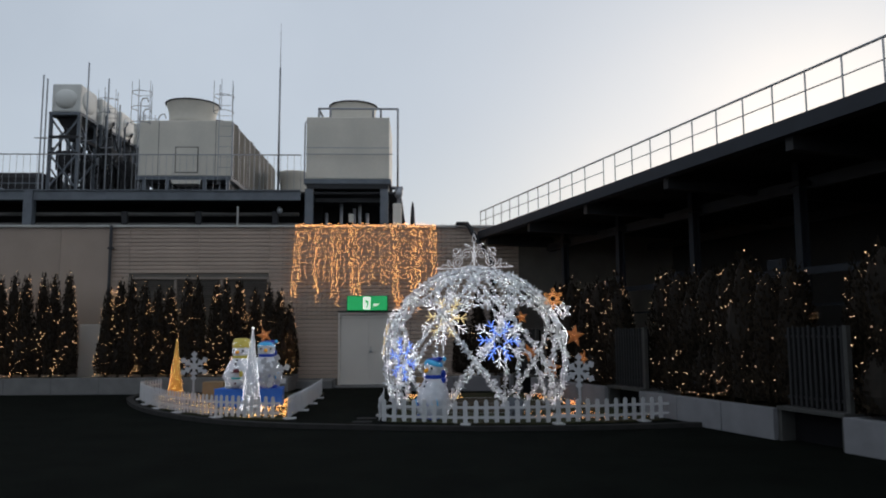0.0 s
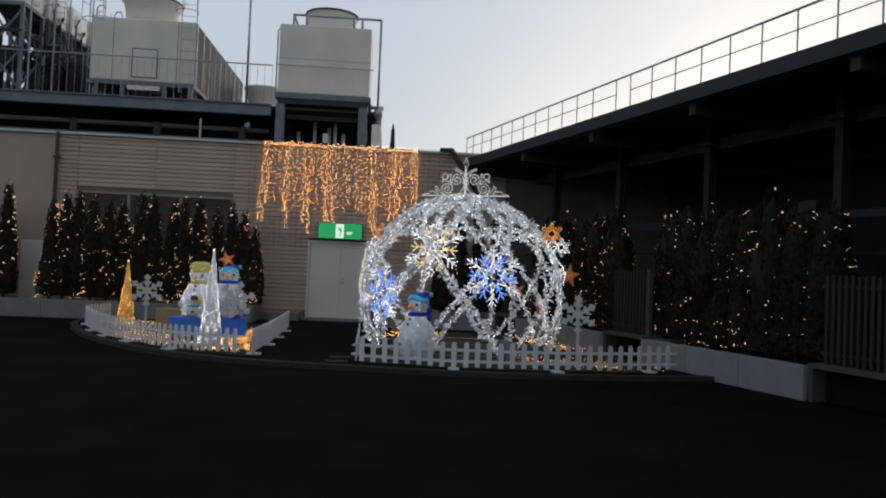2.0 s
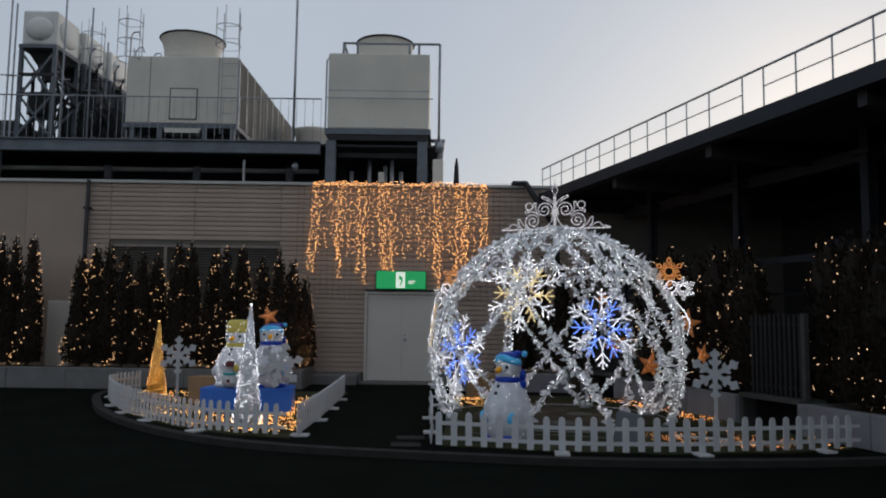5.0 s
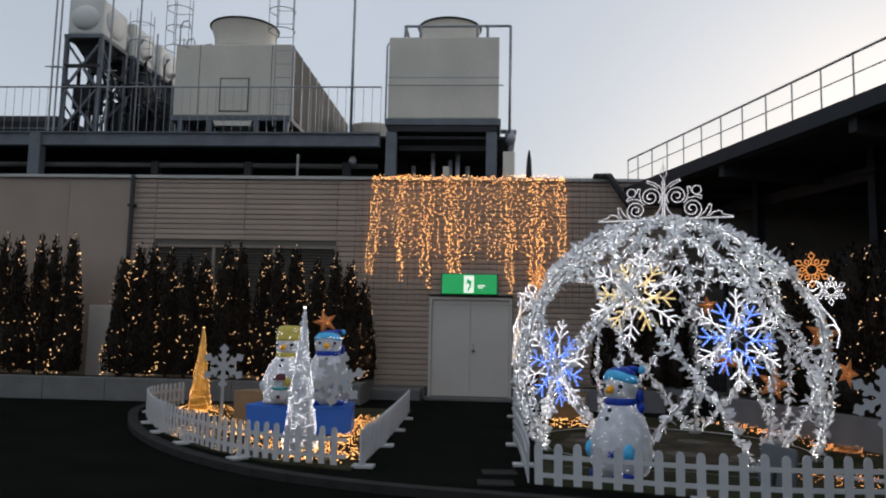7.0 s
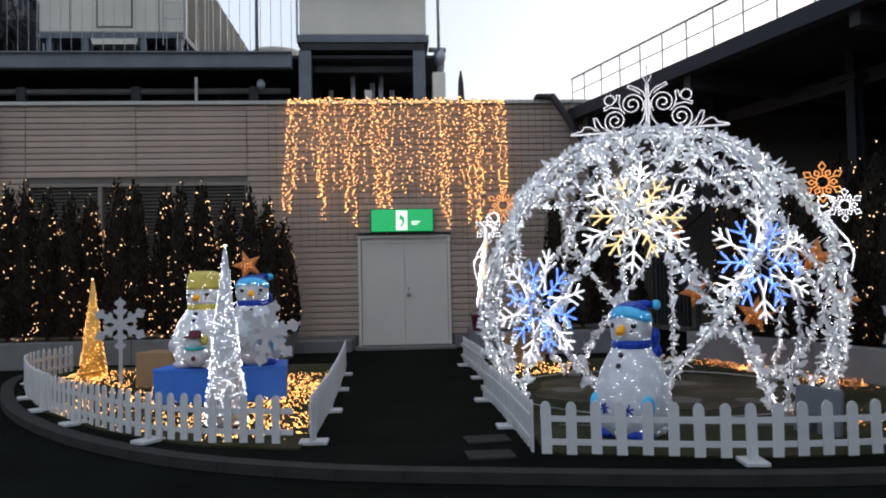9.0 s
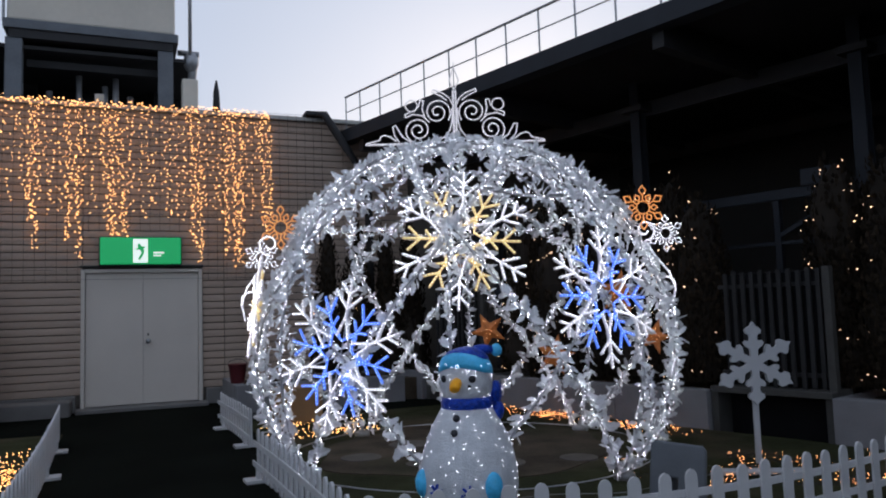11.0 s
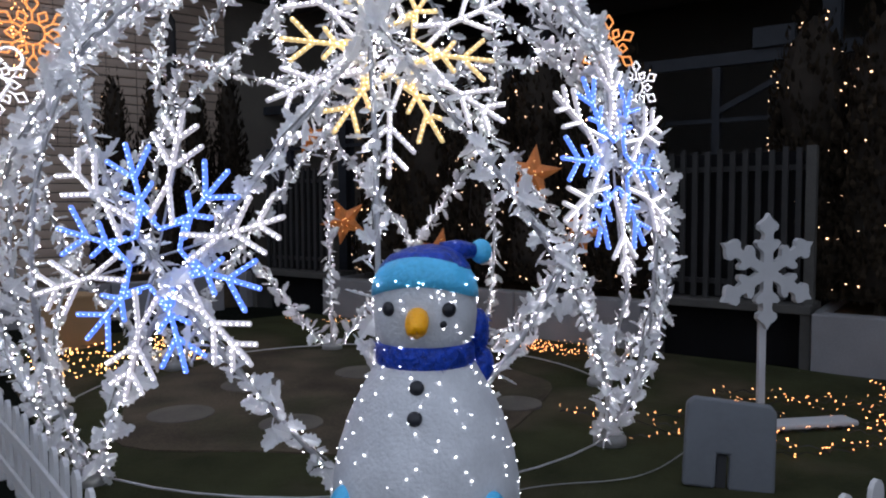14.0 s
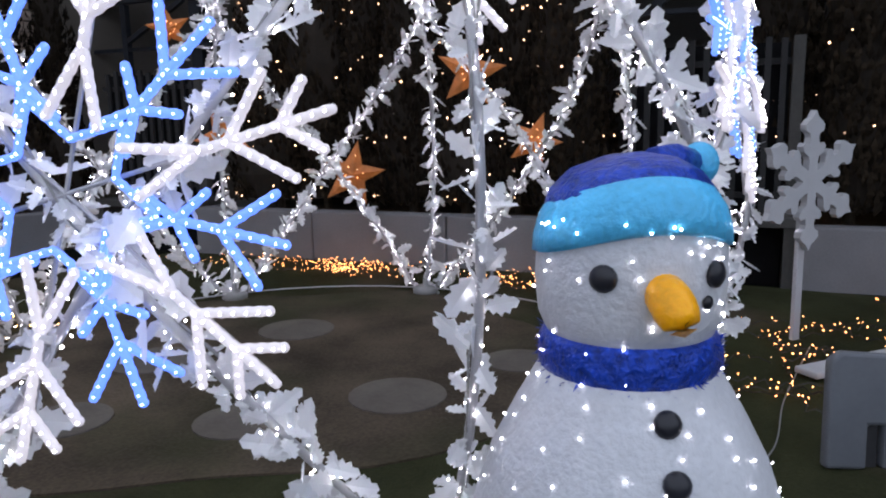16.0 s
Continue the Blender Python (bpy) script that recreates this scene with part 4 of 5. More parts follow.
SPIRES = [(-8.89, 2.78), (-8.59, 3.02), (-8.32, 3.02), (-7.95, 2.88), (-7.58, 2.84),
          (-7.29, 2.84), (-6.79, 3.08), (-6.54, 3.04), (-6.07, 2.94), (-5.79, 2.94), (-5.46, 3.04), (-5.05, 2.77), (-4.64, 2.87), (-4.37, 2.74), (-4.13, 2.34),
          (-9.9, 3.19), (-10.33, 3.15), (-10.66, 3.15), (-11.0, 3.13), (-11.37, 3.15), (-11.79, 3.1), (-12.15, 3.15), (-12.5, 3.05), (-12.9, 3.12), (-13.3, 3.1), (-13.7, 3.15), (-14.1, 3.08), (-14.5, 3.1), (-14.9, 3.12)]
kinds = [plant(2.55, 0.285, 11 + i, 66, pose(x, 18.95, 0.36), "conifers at the wall", LBL, L_TREE, 0.0098, 0.6) for i, (x, z) in enumerate(SPIRES[:5])]
for i, (x, z) in enumerate(SPIRES):
    t = kinds[i] if i < 5 else copy_thing(kinds[(i * 3 + 1) % 5], pose(x, 18.95 + 0.1 * ((i * 7) % 3 - 1), 0.36, 0, 0, 50 + 77 * i))
    t.scale = (1, 1, (z - 0.3) / 2.55)

DARK = "slim dark conifer with hardly any lights behind the dome"
bare = plant(2.4, 0.27, 17, 7, pose(0.5, 18.95, 0.36), "conifers beside the door", DARK, L_TREE, 0.007, 0.6)
for x, k, turn in ((0.95, 1.06, 70), (1.4, 1.0, 160), (1.8, 1.08, 250)):
    t = copy_thing(bare, pose(x, 18.95, 0.36, 0, 0, turn))
    t.scale = (1, 1, k)

LBL = "dense dark conifer with sparse fairy lights behind the low wall"
hedge = [plant(2.4, 0.4, 31 + i, 74, side(0.72, y, 0.38), "conifers behind the low wall", LBL, L_HEDGE, 0.0074, 0.36) for i, y in enumerate((-0.35, -0.8, -1.25, -1.7))]
i = 0
for s0, s1 in ((1.6, 4.5), (-3.1, -2.1), (0.15, 0.15), (-7.97, -4.4), (-12.6, -9.1)):
    y = s0
    while y < s1 + 0.05:
        t = copy_thing(hedge[i % 4], side(0.7 + 0.08 * ((i * 5) % 3 - 1), y, 0.38, 40 + 83 * i))
        t.scale = (1, 1, 0.93 + 0.04 * ((i * 3) % 4))
        y, i = y + 0.44, i + 1


# ---- curtain of icicle lights on a wire net ----
net = Shape()
for i in range(38):
    x = -4.5 + i * 0.14
    net.box(x - 0.002, x + 0.002, 19.925, 19.93, 1.9 if x < -2.95 or x > -1.2 else 2.65, 4.6)
for i in range(20):
    z = 1.95 + i * 0.14
    if 2.05 < z < 2.7:
        net.box(-4.5, -2.95, 19.925, 19.929, z, z + 0.004).box(-1.2, 0.7, 19.925, 19.929, z, z + 0.004)
    else:
        net.box(-4.5, 0.7, 19.925, 19.929, z, z + 0.004)
wire_net = thing("wire_net", "thin black wire net hung over the siding", "net")
part("mesh", net, WIRE, wire_net, kind="stuff")

curtain = thing("icicle_lights", "curtain of warm white icicle lights hung from the wall top", "icicle lights", pose(-2.17, 19.9, 4.58))
DENSE = {0: 2.0, 1: 2.05, 5: 1.8, 6: 2.2, 10: 2.1, 11: 2.35, 14: 2.25, 15: 2.45, 16: 2.2, 26: 2.15, 27: 2.4, 31: 2.3, 32: 2.5, 33: 2.45, 36: 1.9, 37: 1.7}
top = Shape()
for i in range(130):
    top.bead((-1.97 + 3.94 * i / 129, rng.uniform(-0.03, 0.02), rng.uniform(-0.05, 0.05)), rng.uniform(0.009, 0.014))
part("top_string", top, L_WARM, curtain, "row of bulbs along the wall top", kind="stuff")
part("top_cord", Shape().rod((-1.98, 0.02, 0), (1.97, 0.02, 0), 0.006, n=5), CLEARWIRE, curtain)
for i in range(38):
    x = -1.96 + 3.92 * i / 37
    long = DENSE.get(i, rng.uniform(1.45, 1.85))
    drift = -0.12 if i < 3 else (0.16 if i in (14, 15, 16) else rng.uniform(-0.05, 0.05))
    path = [(x + drift * (k / 8) ** 2 + rng.uniform(-0.02, 0.02), rng.uniform(-0.02, 0.015), -long * k / 8) for k in range(9)]
    cord = part("strand", Shape().tube(path, 0.003, 3), CLEARWIRE, curtain)
    bulbs = Shape()
    n = int(long * (36 if i in DENSE else 15))
    for k in range(n):
        t = k / n * 8
        j = min(7, int(t))
        p = Vector(path[j]).lerp(Vector(path[j + 1]), t - j)
        bulbs.bead((p.x + rng.uniform(-0.045, 0.045), p.y + rng.uniform(-0.03, 0.0), p.z + rng.uniform(-0.03, 0.03)), rng.uniform(0.0065, 0.0125))
    part("bulb_string", bulbs, L_WARM, cord, "warm white bulbs", kind="stuff")


# ---- picket fences ----
outline = [(-0.036, 0.03), (0.036, 0.03), (0.036, 0.35), (0.031, 0.372), (0.018, 0.388), (0.0, 0.394), (-0.018, 0.388), (-0.031, 0.372), (-0.036, 0.35)]
picket_mesh = Shape().plate(outline, 0.014).mesh("picket")
picket_mesh.materials.append(PICKET)
slim_mesh = Shape().plate([(x * 0.86, z) for x, z in outline], 0.014).mesh("picket")
slim_mesh.materials.append(PICKET)


def fence(points, label, flip=1, feet=(), gap=0.155, pale=picket_mesh):
    line = smooth_line([(x, y, 0) for x, y in points], gap)
    base = line[0]
    ob = thing("picket_fence", label, "fence", Matrix.Translation((base.x, base.y, 0.06)), "white picket fences")
    for a, b in zip(line, line[1:]):
        rz = math.degrees(math.atan2((b - a).y, (b - a).x))
        p = a - base
        part("picket", pale, PICKET, ob, m=pose(p.x, p.y, rng.uniform(-0.006, 0.006), 0, rng.uniform(-1.2, 1.2), rz))
    for z in (0.11, 0.27):
        rail = Shape()
        q = [p - base for p in line]
        off = []
        for i, p in enumerate(q):
            d = (q[min(i + 1, len(q) - 1)] - q[max(i - 1, 0)]).normalized()
            off.append((p + Vector((-d.y, d.x, 0)) * 0.013 * flip, Vector((-d.y, d.x, 0)) * 0.006))
        k = len(off)
        for dz in (-0.02, 0.02):
            for sgn in (-1, 1):
                rail.v += [tuple(p + w * sgn + Vector((0, 0, z + dz))) for p, w in off]
        for i in range(k - 1):
            rail.f += [(i, i + 1, k + i + 1, k + i), (2 * k + i, 3 * k + i, 3 * k + i + 1, 2 * k + i + 1), (i, 2 * k + i, 2 * k + i + 1, i + 1), (k + i, k + i + 1, 3 * k + i + 1, 3 * k + i)]
        rail.f += [(0, k, 3 * k, 2 * k), (k - 1, 3 * k - 1, 4 * k - 1, 2 * k - 1)]
        part("rail", rail, PICKET, ob)
    for f in feet:
        i = min(int(f * (len(line) - 1)), len(line) - 2)
        a, b = line[i], line[i + 1]
        p = a - base
        foot = Shape().box(-0.08, 0.08, -0.11, 0.11, -0.014, 0.012).box(-0.02, 0.02, -0.02, 0.02, 0.012, 0.1)
        part("foot", foot, PICKET, ob, bevel=0.004, m=pose(p.x, p.y, 0, 0, 0, math.degrees(math.atan2((b - a).y, (b - a).x))))
    return ob


fence([(-6.9, 17.3), (-7.0, 16.4), (-6.75, 15.6), (-5.85, 14.05), (-4.75, 12.78), (-3.9, 12.17), (-2.95, 11.92)], "low white picket fence curving round the snowman bed", 1, (0.15, 0.35, 0.5, 0.65, 0.82), 0.13, slim_mesh)
fence([(-2.92, 11.97), (-2.9, 13.6), (-2.93, 15.4), (-2.98, 17.2)], "straight low white picket fence along the turf path", 1, (0.05, 0.32, 0.6, 0.85))
fence([(-1.22, 11.335), (0.0, 11.06), (1.1, 11.02), (2.4, 11.22), (3.75, 11.58)], "low white picket fence in front of the light dome", 1, (0.3, 0.62, 0.9), 0.171)
fence([(-1.31, 11.42), (-1.305, 12.3), (-1.32, 13.2), (-1.36, 14.2)], "low white picket fence between path and light dome", 1, (0.45, 0.96))
fence([(-1.2, 15.3), (-1.23, 16.3), (-1.28, 17.4)], "low white picket fence beside the path towards the door", 1, (0.2, 0.9))


for x, y, rz in ((-1.56, 12.02, 6), (-1.6, 11.5, 3)):
    slab = thing("paving_slab", "worn grey concrete paving slab on the turf beside the fence", "paving slab", pose(x, y, 0.045, 0, 0, rz), "slabs by the fence")
    part("slab", Shape().box(-0.17, 0.17, -0.12, 0.12, 0, 0.022), KERBSTONE, slab, bevel=0.008)
pail = thing("fire_bucket", "dark red metal bucket on the planter edge beside the door", "bucket", pose(-0.87, 18.75, 0.42))
part("bucket", Shape().lathe([(0.09, 0.0), (0.095, 0.01), (0.125, 0.25), (0.132, 0.255), (0.13, 0.265), (0.115, 0.26), (0.09, 0.03)], 20), MAROON, pail, smooth=True)
part("bucket_handle", Shape().tube([(0.13 * math.cos(k / 10 * math.pi), 0.0, 0.26 + 0.07 * math.sin(k / 10 * math.pi)) for k in range(11)], 0.005, 5), DARKSTEEL, pail, smooth=True)

# ---- ground lights ----
def inside(x, y, outline):
    """Whether a point lies within an outline."""
    hits = [(y0 > y) != (y1 > y) and x < x0 + (y - y0) / (y1 - y0) * (x1 - x0) for (x0, y0), (x1, y1) in zip(outline, outline[1:] + outline[:1])]
    return sum(hits) % 2 == 1


def scatter(name, label, m, places, material, r, within=None):
    if within:
        places = [(x, y) for x, y in places if inside(x + m.translation.x, y + m.translation.y, within)]
    ob = thing(name, label, "fairy lights", m)
    s, cord = Shape(), Shape()
    last = None
    for i, (x, y) in enumerate(places):
        z = rng.uniform(0.01, 0.05)
        s.bead((x, y, z), r * rng.uniform(0.7, 1.3))
        if last and (Vector((x, y)) - Vector(last)).length < 0.6:
            cord.tube([(*last, 0.012), ((x + last[0]) / 2 + rng.uniform(-0.03, 0.03), (y + last[1]) / 2, 0.03), (x, y, 0.012)], 0.003, 3)
        last = (x, y)
    part("bulb_string", s, material, ob, kind="stuff")
    part("cord", cord, WIRE, ob, kind="stuff")
    return ob


def strewn(n, cx, cy, sx, sy, step=0.075):
    """A string that wanders over a patch of ground."""
    pts = []
    x, y, way = cx + rng.uniform(-sx, sx), cy + rng.uniform(-sy, sy), rng.uniform(0, 6.28319)
    for _ in range(n):
        way += rng.gauss(0, 0.45)
        x, y = x + step * math.cos(way), y + step * math.sin(way)
        if abs(x - cx) > sx or abs(y - cy) > sy:
            x, y = min(max(x, cx - sx), cx + sx), min(max(y, cy - sy), cy + sy)
            way = math.atan2(cy - y, cx - x) + rng.uniform(-1, 1)
        pts.append((x + rng.uniform(-0.03, 0.03), y + rng.uniform(-0.03, 0.03)))
    return pts


scatter("fairy_lights", "dense amber fairy lights strewn on the lawn", pose(-5.2, 15.6, 0.06), strewn(620, -0.4, 0.2, 1.3, 1.0) + strewn(420, 0.2, -1.3, 0.7, 0.7) + strewn(220, -1.1, 1.0, 0.4, 0.6), L_LAWN, 0.0041, left_bed)
scatter("fairy_lights", "dense amber fairy lights strewn beside the path", pose(-3.3, 14.5, 0.06), strewn(680, 0.0, 0.6, 0.33, 2.0) + strewn(430, -0.1, -1.4, 0.4, 0.95), L_LAWN, 0.0041, left_bed)
scatter("fairy_lights", "amber fairy lights strewn along the kerb", pose(-4.4, 12.9, 0.06), strewn(330, 0.3, 0.2, 0.75, 0.4) + strewn(260, -0.8, 1.1, 0.5, 0.5), L_LAWN, 0.0041, left_bed)
scatter("fairy_lights", "scattered amber fairy lights on the patchy lawn", pose(2.2, 12.4, 0.06), strewn(110, -0.4, -0.4, 0.9, 0.7, 0.07) + strewn(130, 0.2, 0.0, 1.0, 1.0, 0.07) + strewn(60, -0.6, -0.1, 0.6, 0.7, 0.06), L_PATCH, 0.0036)
scatter("fairy_lights", "amber fairy lights lying along the low wall", side(-0.3, 3.0, 0.06), strewn(320, 0.0, 0.1, 0.2, 1.8) + strewn(130, -0.05, -1.4, 0.25, 0.5), L_PATCH, 0.004)
scatter("fairy_lights", "amber fairy lights strewn behind the dome", pose(-0.3, 16.2, 0.06), strewn(220, 0, 0, 0.6, 0.6), L_LAWN, 0.005)


# ---- snowflake boards, stars ----
def flake_outline(r):
    half = [(0.09, 0.156), (0.085, 0.3), (0.1, 0.35), (0.2, 0.42), (0.235, 0.5), (0.19, 0.55), (0.1, 0.53), (0.08, 0.62), (0.1, 0.68), (0.175, 0.72), (0.19, 0.8), (0.13, 0.86), (0.06, 0.9)]
    pts = []
    for k in range(6):
        a = -k * math.pi / 3
        for x, y in [(-x, y) for x, y in half] + [(0, 1.0)] + half[::-1]:
            pts.append((r * (x * math.cos(a) - y * math.sin(a)), r * (x * math.sin(a) + y * math.cos(a))))
    return pts


def flake_board(m, r, zc, label, stake=True):
    ob = thing("snowflake_board", label, "snowflake", m, "white snowflake boards")
    part("snowflake", Shape().plate(flake_outline(r), 0.035).turned(pose(0, 0, zc)), FOAM, ob, bevel=0.004)
    if stake:
        part("stake", Shape().box(-0.022, 0.022, -0.012, 0.012, 0.0, zc - r * 0.5).turned(pose(0, 0.032, 0)), FOAM, ob, bevel=0.003)
    return ob


def star(m, r, label):
    ob = thing("star", label, "star", m, "orange stars")
    s = Shape()
    ring = [((r if k % 2 == 0 else 0.42 * r) * math.sin(k * math.pi / 5), (r if k % 2 == 0 else 0.42 * r) * math.cos(k * math.pi / 5)) for k in range(10)]
    s.v = [(0, -0.035, 0), (0, 0.035, 0)] + [(x, 0, z) for x, z in ring]
    s.f = [(0, 2 + (k + 1) % 10, 2 + k) for k in range(10)] + [(1, 2 + k, 2 + (k + 1) % 10) for k in range(10)]
    part("star_body", s, STARORANGE, ob)
    b = Shape()
    for k in range(10):
        f = rng.uniform(0.25, 0.6)
        x, z = ring[k]
        b.bead((x * f, -0.035 * (1 - f) - 0.004, z * f), 0.004)
    part("bulb_string", b, L_WARM, ob, kind="stuff")
    return ob


flake_board(pose(2.27, 12.37, 0.06, 0, 0, -25), 0.33, 0.78, "white foam snowflake on a stake in the lawn")
flake_board(pose(-5.66, 15.72, 0.06, 0, 0, 14), 0.34, 0.76, "white foam snowflake on a stake among amber lights")
board = thing("foam_board", "white foam board lying on the lawn", "board", pose(2.0, 12.05, 0.075, 0, 0, -28))
part("board", Shape().box(-0.33, 0.33, -0.06, 0.06, 0, 0.03), FOAM, board, bevel=0.01)
for x, y, z, rz, r, lean in ((2.32, 15.5, 0.77, 20, 0.25, 12), (1.98, 16.55, 1.06, 35, 0.24, -25), (2.66, 14.65, 1.47, 15, 0.25, 8), (2.75, 14.2, 1.0, -15, 0.2, 20), (1.85, 17.0, 1.9, 25, 0.18, -10)):
    st = star(pose(x, y, z, 0, lean, rz - 60), r, "orange glitter star hung on the conifers behind the dome")
    part("hook", Shape().tube([(0, 0.0, 0.0), (0.02, 0.12, 0.05), (0.03, 0.3, 0.02)], 0.006, 5), WIRE, st)

weight = thing("lamp_weight", "white slotted weight block standing on the lawn", "weight block", pose(1.0, 11.81, 0.056, -7, 3, -50))
part("block", Shape().plate([(-0.18, 0), (-0.05, 0), (-0.05, 0.14), (0.0, 0.14), (0.0, 0), (0.18, 0), (0.175, 0.33), (0.15, 0.36), (-0.15, 0.37), (-0.18, 0.34)], 0.045), WEIGHTGREY, weight, bevel=0.012)
part("stub", Shape().box(-0.045, -0.008, 0.0, 0.04, 0, 0.2), DARKSTEEL, weight)


# ---- snowmen ----
def snowman(m, label, hat, band, scarf, bulbs, seed, kind=0, bulb_r=0.0025):
    r = random.Random(seed)
    ob = thing("snowman", label, "snowman", m, "lit snowmen")
    prof = [(0.2, 0.0), (0.25, 0.03), (0.284, 0.12), (0.297, 0.22), (0.295, 0.32), (0.276, 0.42), (0.243, 0.52), (0.203, 0.6), (0.163, 0.67), (0.13, 0.72)]
    body = part("body", Shape().lathe(prof, 40), FIBRE, ob, "frosted white body", smooth=True)
    face = [(0.1, 0.71), (0.138, 0.735), (0.157, 0.78), (0.163, 0.84), (0.16, 0.9), (0.147, 0.955), (0.11, 0.99)]
    head = part("head", Shape().lathe(face, 36), FIBRE, ob, "frosted white head", smooth=True)
    part("scarf", Shape().lathe([(0.12, 0.668), (0.15, 0.672), (0.158, 0.695), (0.156, 0.732), (0.146, 0.75), (0.12, 0.75)], 36), scarf, ob, "tinsel scarf", smooth=True)
    fringe = Shape()
    for k in range(260):
        a, z = r.uniform(0, 6.28319), r.uniform(0.672, 0.745)
        c = Vector((0.152 * math.cos(a), 0.152 * math.sin(a), z))
        out = Vector((math.cos(a), math.sin(a), r.uniform(-0.7, 0.6))) * r.uniform(0.008, 0.018)
        w = Vector((-math.sin(a), math.cos(a), r.uniform(-1, 1))) * 0.003
        fringe.add([c - w, c + w, c + out], [(0, 1, 2)])
    for k in range(120):
        a, z = r.uniform(0, 6.28319), r.uniform(0.61, 0.83)
        c = Vector((0.164 + 0.026 * math.cos(a), 0.08 + 0.042 * math.sin(a), z))
        out = Vector((math.cos(a), math.sin(a), r.uniform(-0.8, 0.3))) * r.uniform(0.01, 0.022)
        w = Vector((-math.sin(a), math.cos(a), r.uniform(-1, 1))) * 0.003
        fringe.add([c - w, c + w, c + out], [(0, 1, 2)])
    part("scarf_fringe", fringe, scarf, ob, kind="stuff")
    part("scarf_end", Shape().ball((0.162, 0.085, 0.765), 0.034, 0.05, 0.075).ball((0.172, 0.075, 0.66), 0.04, 0.05, 0.06), scarf, ob, smooth=True)
    if kind == 0:
        brim = Shape().lathe([(0.155, 0.915), (0.168, 0.922), (0.166, 0.95), (0.157, 0.978), (0.138, 1.0), (0.09, 1.008)], 36)
        brim.v = [(x, y, z - 0.05 * (x * x + max(0, y) * 0.1) / 0.028 + 0.018) for x, y, z in brim.v]
        part("hat_band", brim, band, ob, "light blue hat brim", smooth=True)
        cap = Shape().lathe([(0.148, 0.98), (0.141, 1.0), (0.112, 1.026), (0.062, 1.041), (0.005, 1.046)], 32)
        cap.v = [(x + max(0, z - 1.02) * 0.6, y, z + 0.006 - 0.03 * x * x / 0.028) for x, y, z in cap.v]
        cap.tube([(0.055, 0.03, 1.02), (0.1, 0.06, 1.03), (0.145, 0.09, 1.026)], [0.038, 0.033, 0.024], 10)
        part("hat", cap, hat, ob, "drooping hat", smooth=True)
        part("pompom", Shape().ball((0.168, 0.105, 1.022), 0.036, 0.036, 0.04), band, ob, smooth=True)
    else:
        part("hat", Shape().lathe([(0.162, 0.93), (0.168, 0.96), (0.16, 1.02), (0.15, 1.1), (0.13, 1.14), (0.07, 1.155)], 32), hat, ob, "round-topped knitted hat", smooth=True)
    disc = [(0.023, 0), (0.022, 0.006), (0.014, 0.012), (0.004, 0.014)]
    for x in (-0.09, 0.09):
        part("eye", Shape().lathe(disc, 14).turned(pose(x, -math.sqrt(0.162 ** 2 - x * x), 0.865, 90, 0, math.degrees(math.asin(x / 0.162)))), BLACK, ob, smooth=True)
    part("cheek_dot", Shape().lathe(disc, 12).turned(pose(0.075, -0.145, 0.822, 90, 0, 27) @ Matrix.Scale(0.5, 4)), BLACK, ob, smooth=True)
    steps = [k / 11 for k in range(12)]
    spine = [(0.008 * t * t, -0.135 - 0.084 * math.sin(t * 1.4), 0.845 - 0.055 * t ** 1.7) for t in steps]
    nose = Shape().tube(spine, [0.001 + 0.036 * (0.82 + 0.45 * t) * math.sqrt(max(0.0, 1 - t ** 2.3)) for t in steps], 18)
    part("nose", nose, ORANGE, ob, "orange carrot nose", smooth=True)
    for z, rad in ((0.64, 0.183), (0.56, 0.226)):
        part("button", Shape().lathe(disc, 14).turned(pose(0, -rad, z, 72, 0, 0)), BLACK, ob, smooth=True)
    for sgn in (-1, 1):
        part("mitten", Shape().ball((0.215 * sgn, -0.185, 0.26), 0.055, 0.058, 0.085), CYAN if band is not YELLOW else FIBRE, ob, smooth=True)
        part("foot", Shape().ball((0.13 * sgn, -0.13, 0.03), 0.11, 0.14, 0.06), NAVY if band is not YELLOW else FIBRE, ob, smooth=True)
        if kind == 0:
            mark = Shape()
            for k in range(3):
                a = k * math.pi / 3 + 0.3
                mark.beam((-0.045 * math.cos(a), 0, -0.045 * math.sin(a)), (0.045 * math.cos(a), 0, 0.045 * math.sin(a)), 0.012, 0.012)
            part("snowflake_mark", mark.turned(pose(0.1 * sgn, -0.284, 0.235, 0, 0, 20 * sgn)), NAVY, ob, "dark blue star mark")
    lights = Shape()
    for k in range(bulbs):
        z = 0.04 + 0.66 * ((k + r.random()) / bulbs)
        a = k * 2.39996 + r.uniform(-0.3, 0.3)
        for (r0, z0), (r1, z1) in zip(prof, prof[1:]):
            if z0 <= z <= z1:
                rad = r0 + (r1 - r0) * (z - z0) / (z1 - z0) + 0.003
                lights.bead((rad * math.cos(a), rad * math.sin(a), z), bulb_r * r.uniform(0.75, 1.25))
    for k in range(bulbs // 4):
        z, a = r.uniform(0.74, 0.98), r.uniform(0, 6.28)
        for (r0, z0), (r1, z1) in zip(face, face[1:]):
            if z0 <= z <= z1:
                rad = r0 + (r1 - r0) * (z - z0) / (z1 - z0) + 0.003
                lights.bead((rad * math.cos(a), rad * math.sin(a), z), bulb_r * r.uniform(0.75, 1.25))
    for k in range(14):
        a = -1.57 + r.uniform(-1.4, 1.4)
        lights.bead((0.17 * math.cos(a), 0.17 * math.sin(a), r.uniform(0.93, 0.955) if kind == 0 else r.uniform(0.95, 1.12)), bulb_r)
    # Glowing beads on the scarf stand in for the tinsel's glints.
    for k in range(12):
        a = r.uniform(0, 6.28)
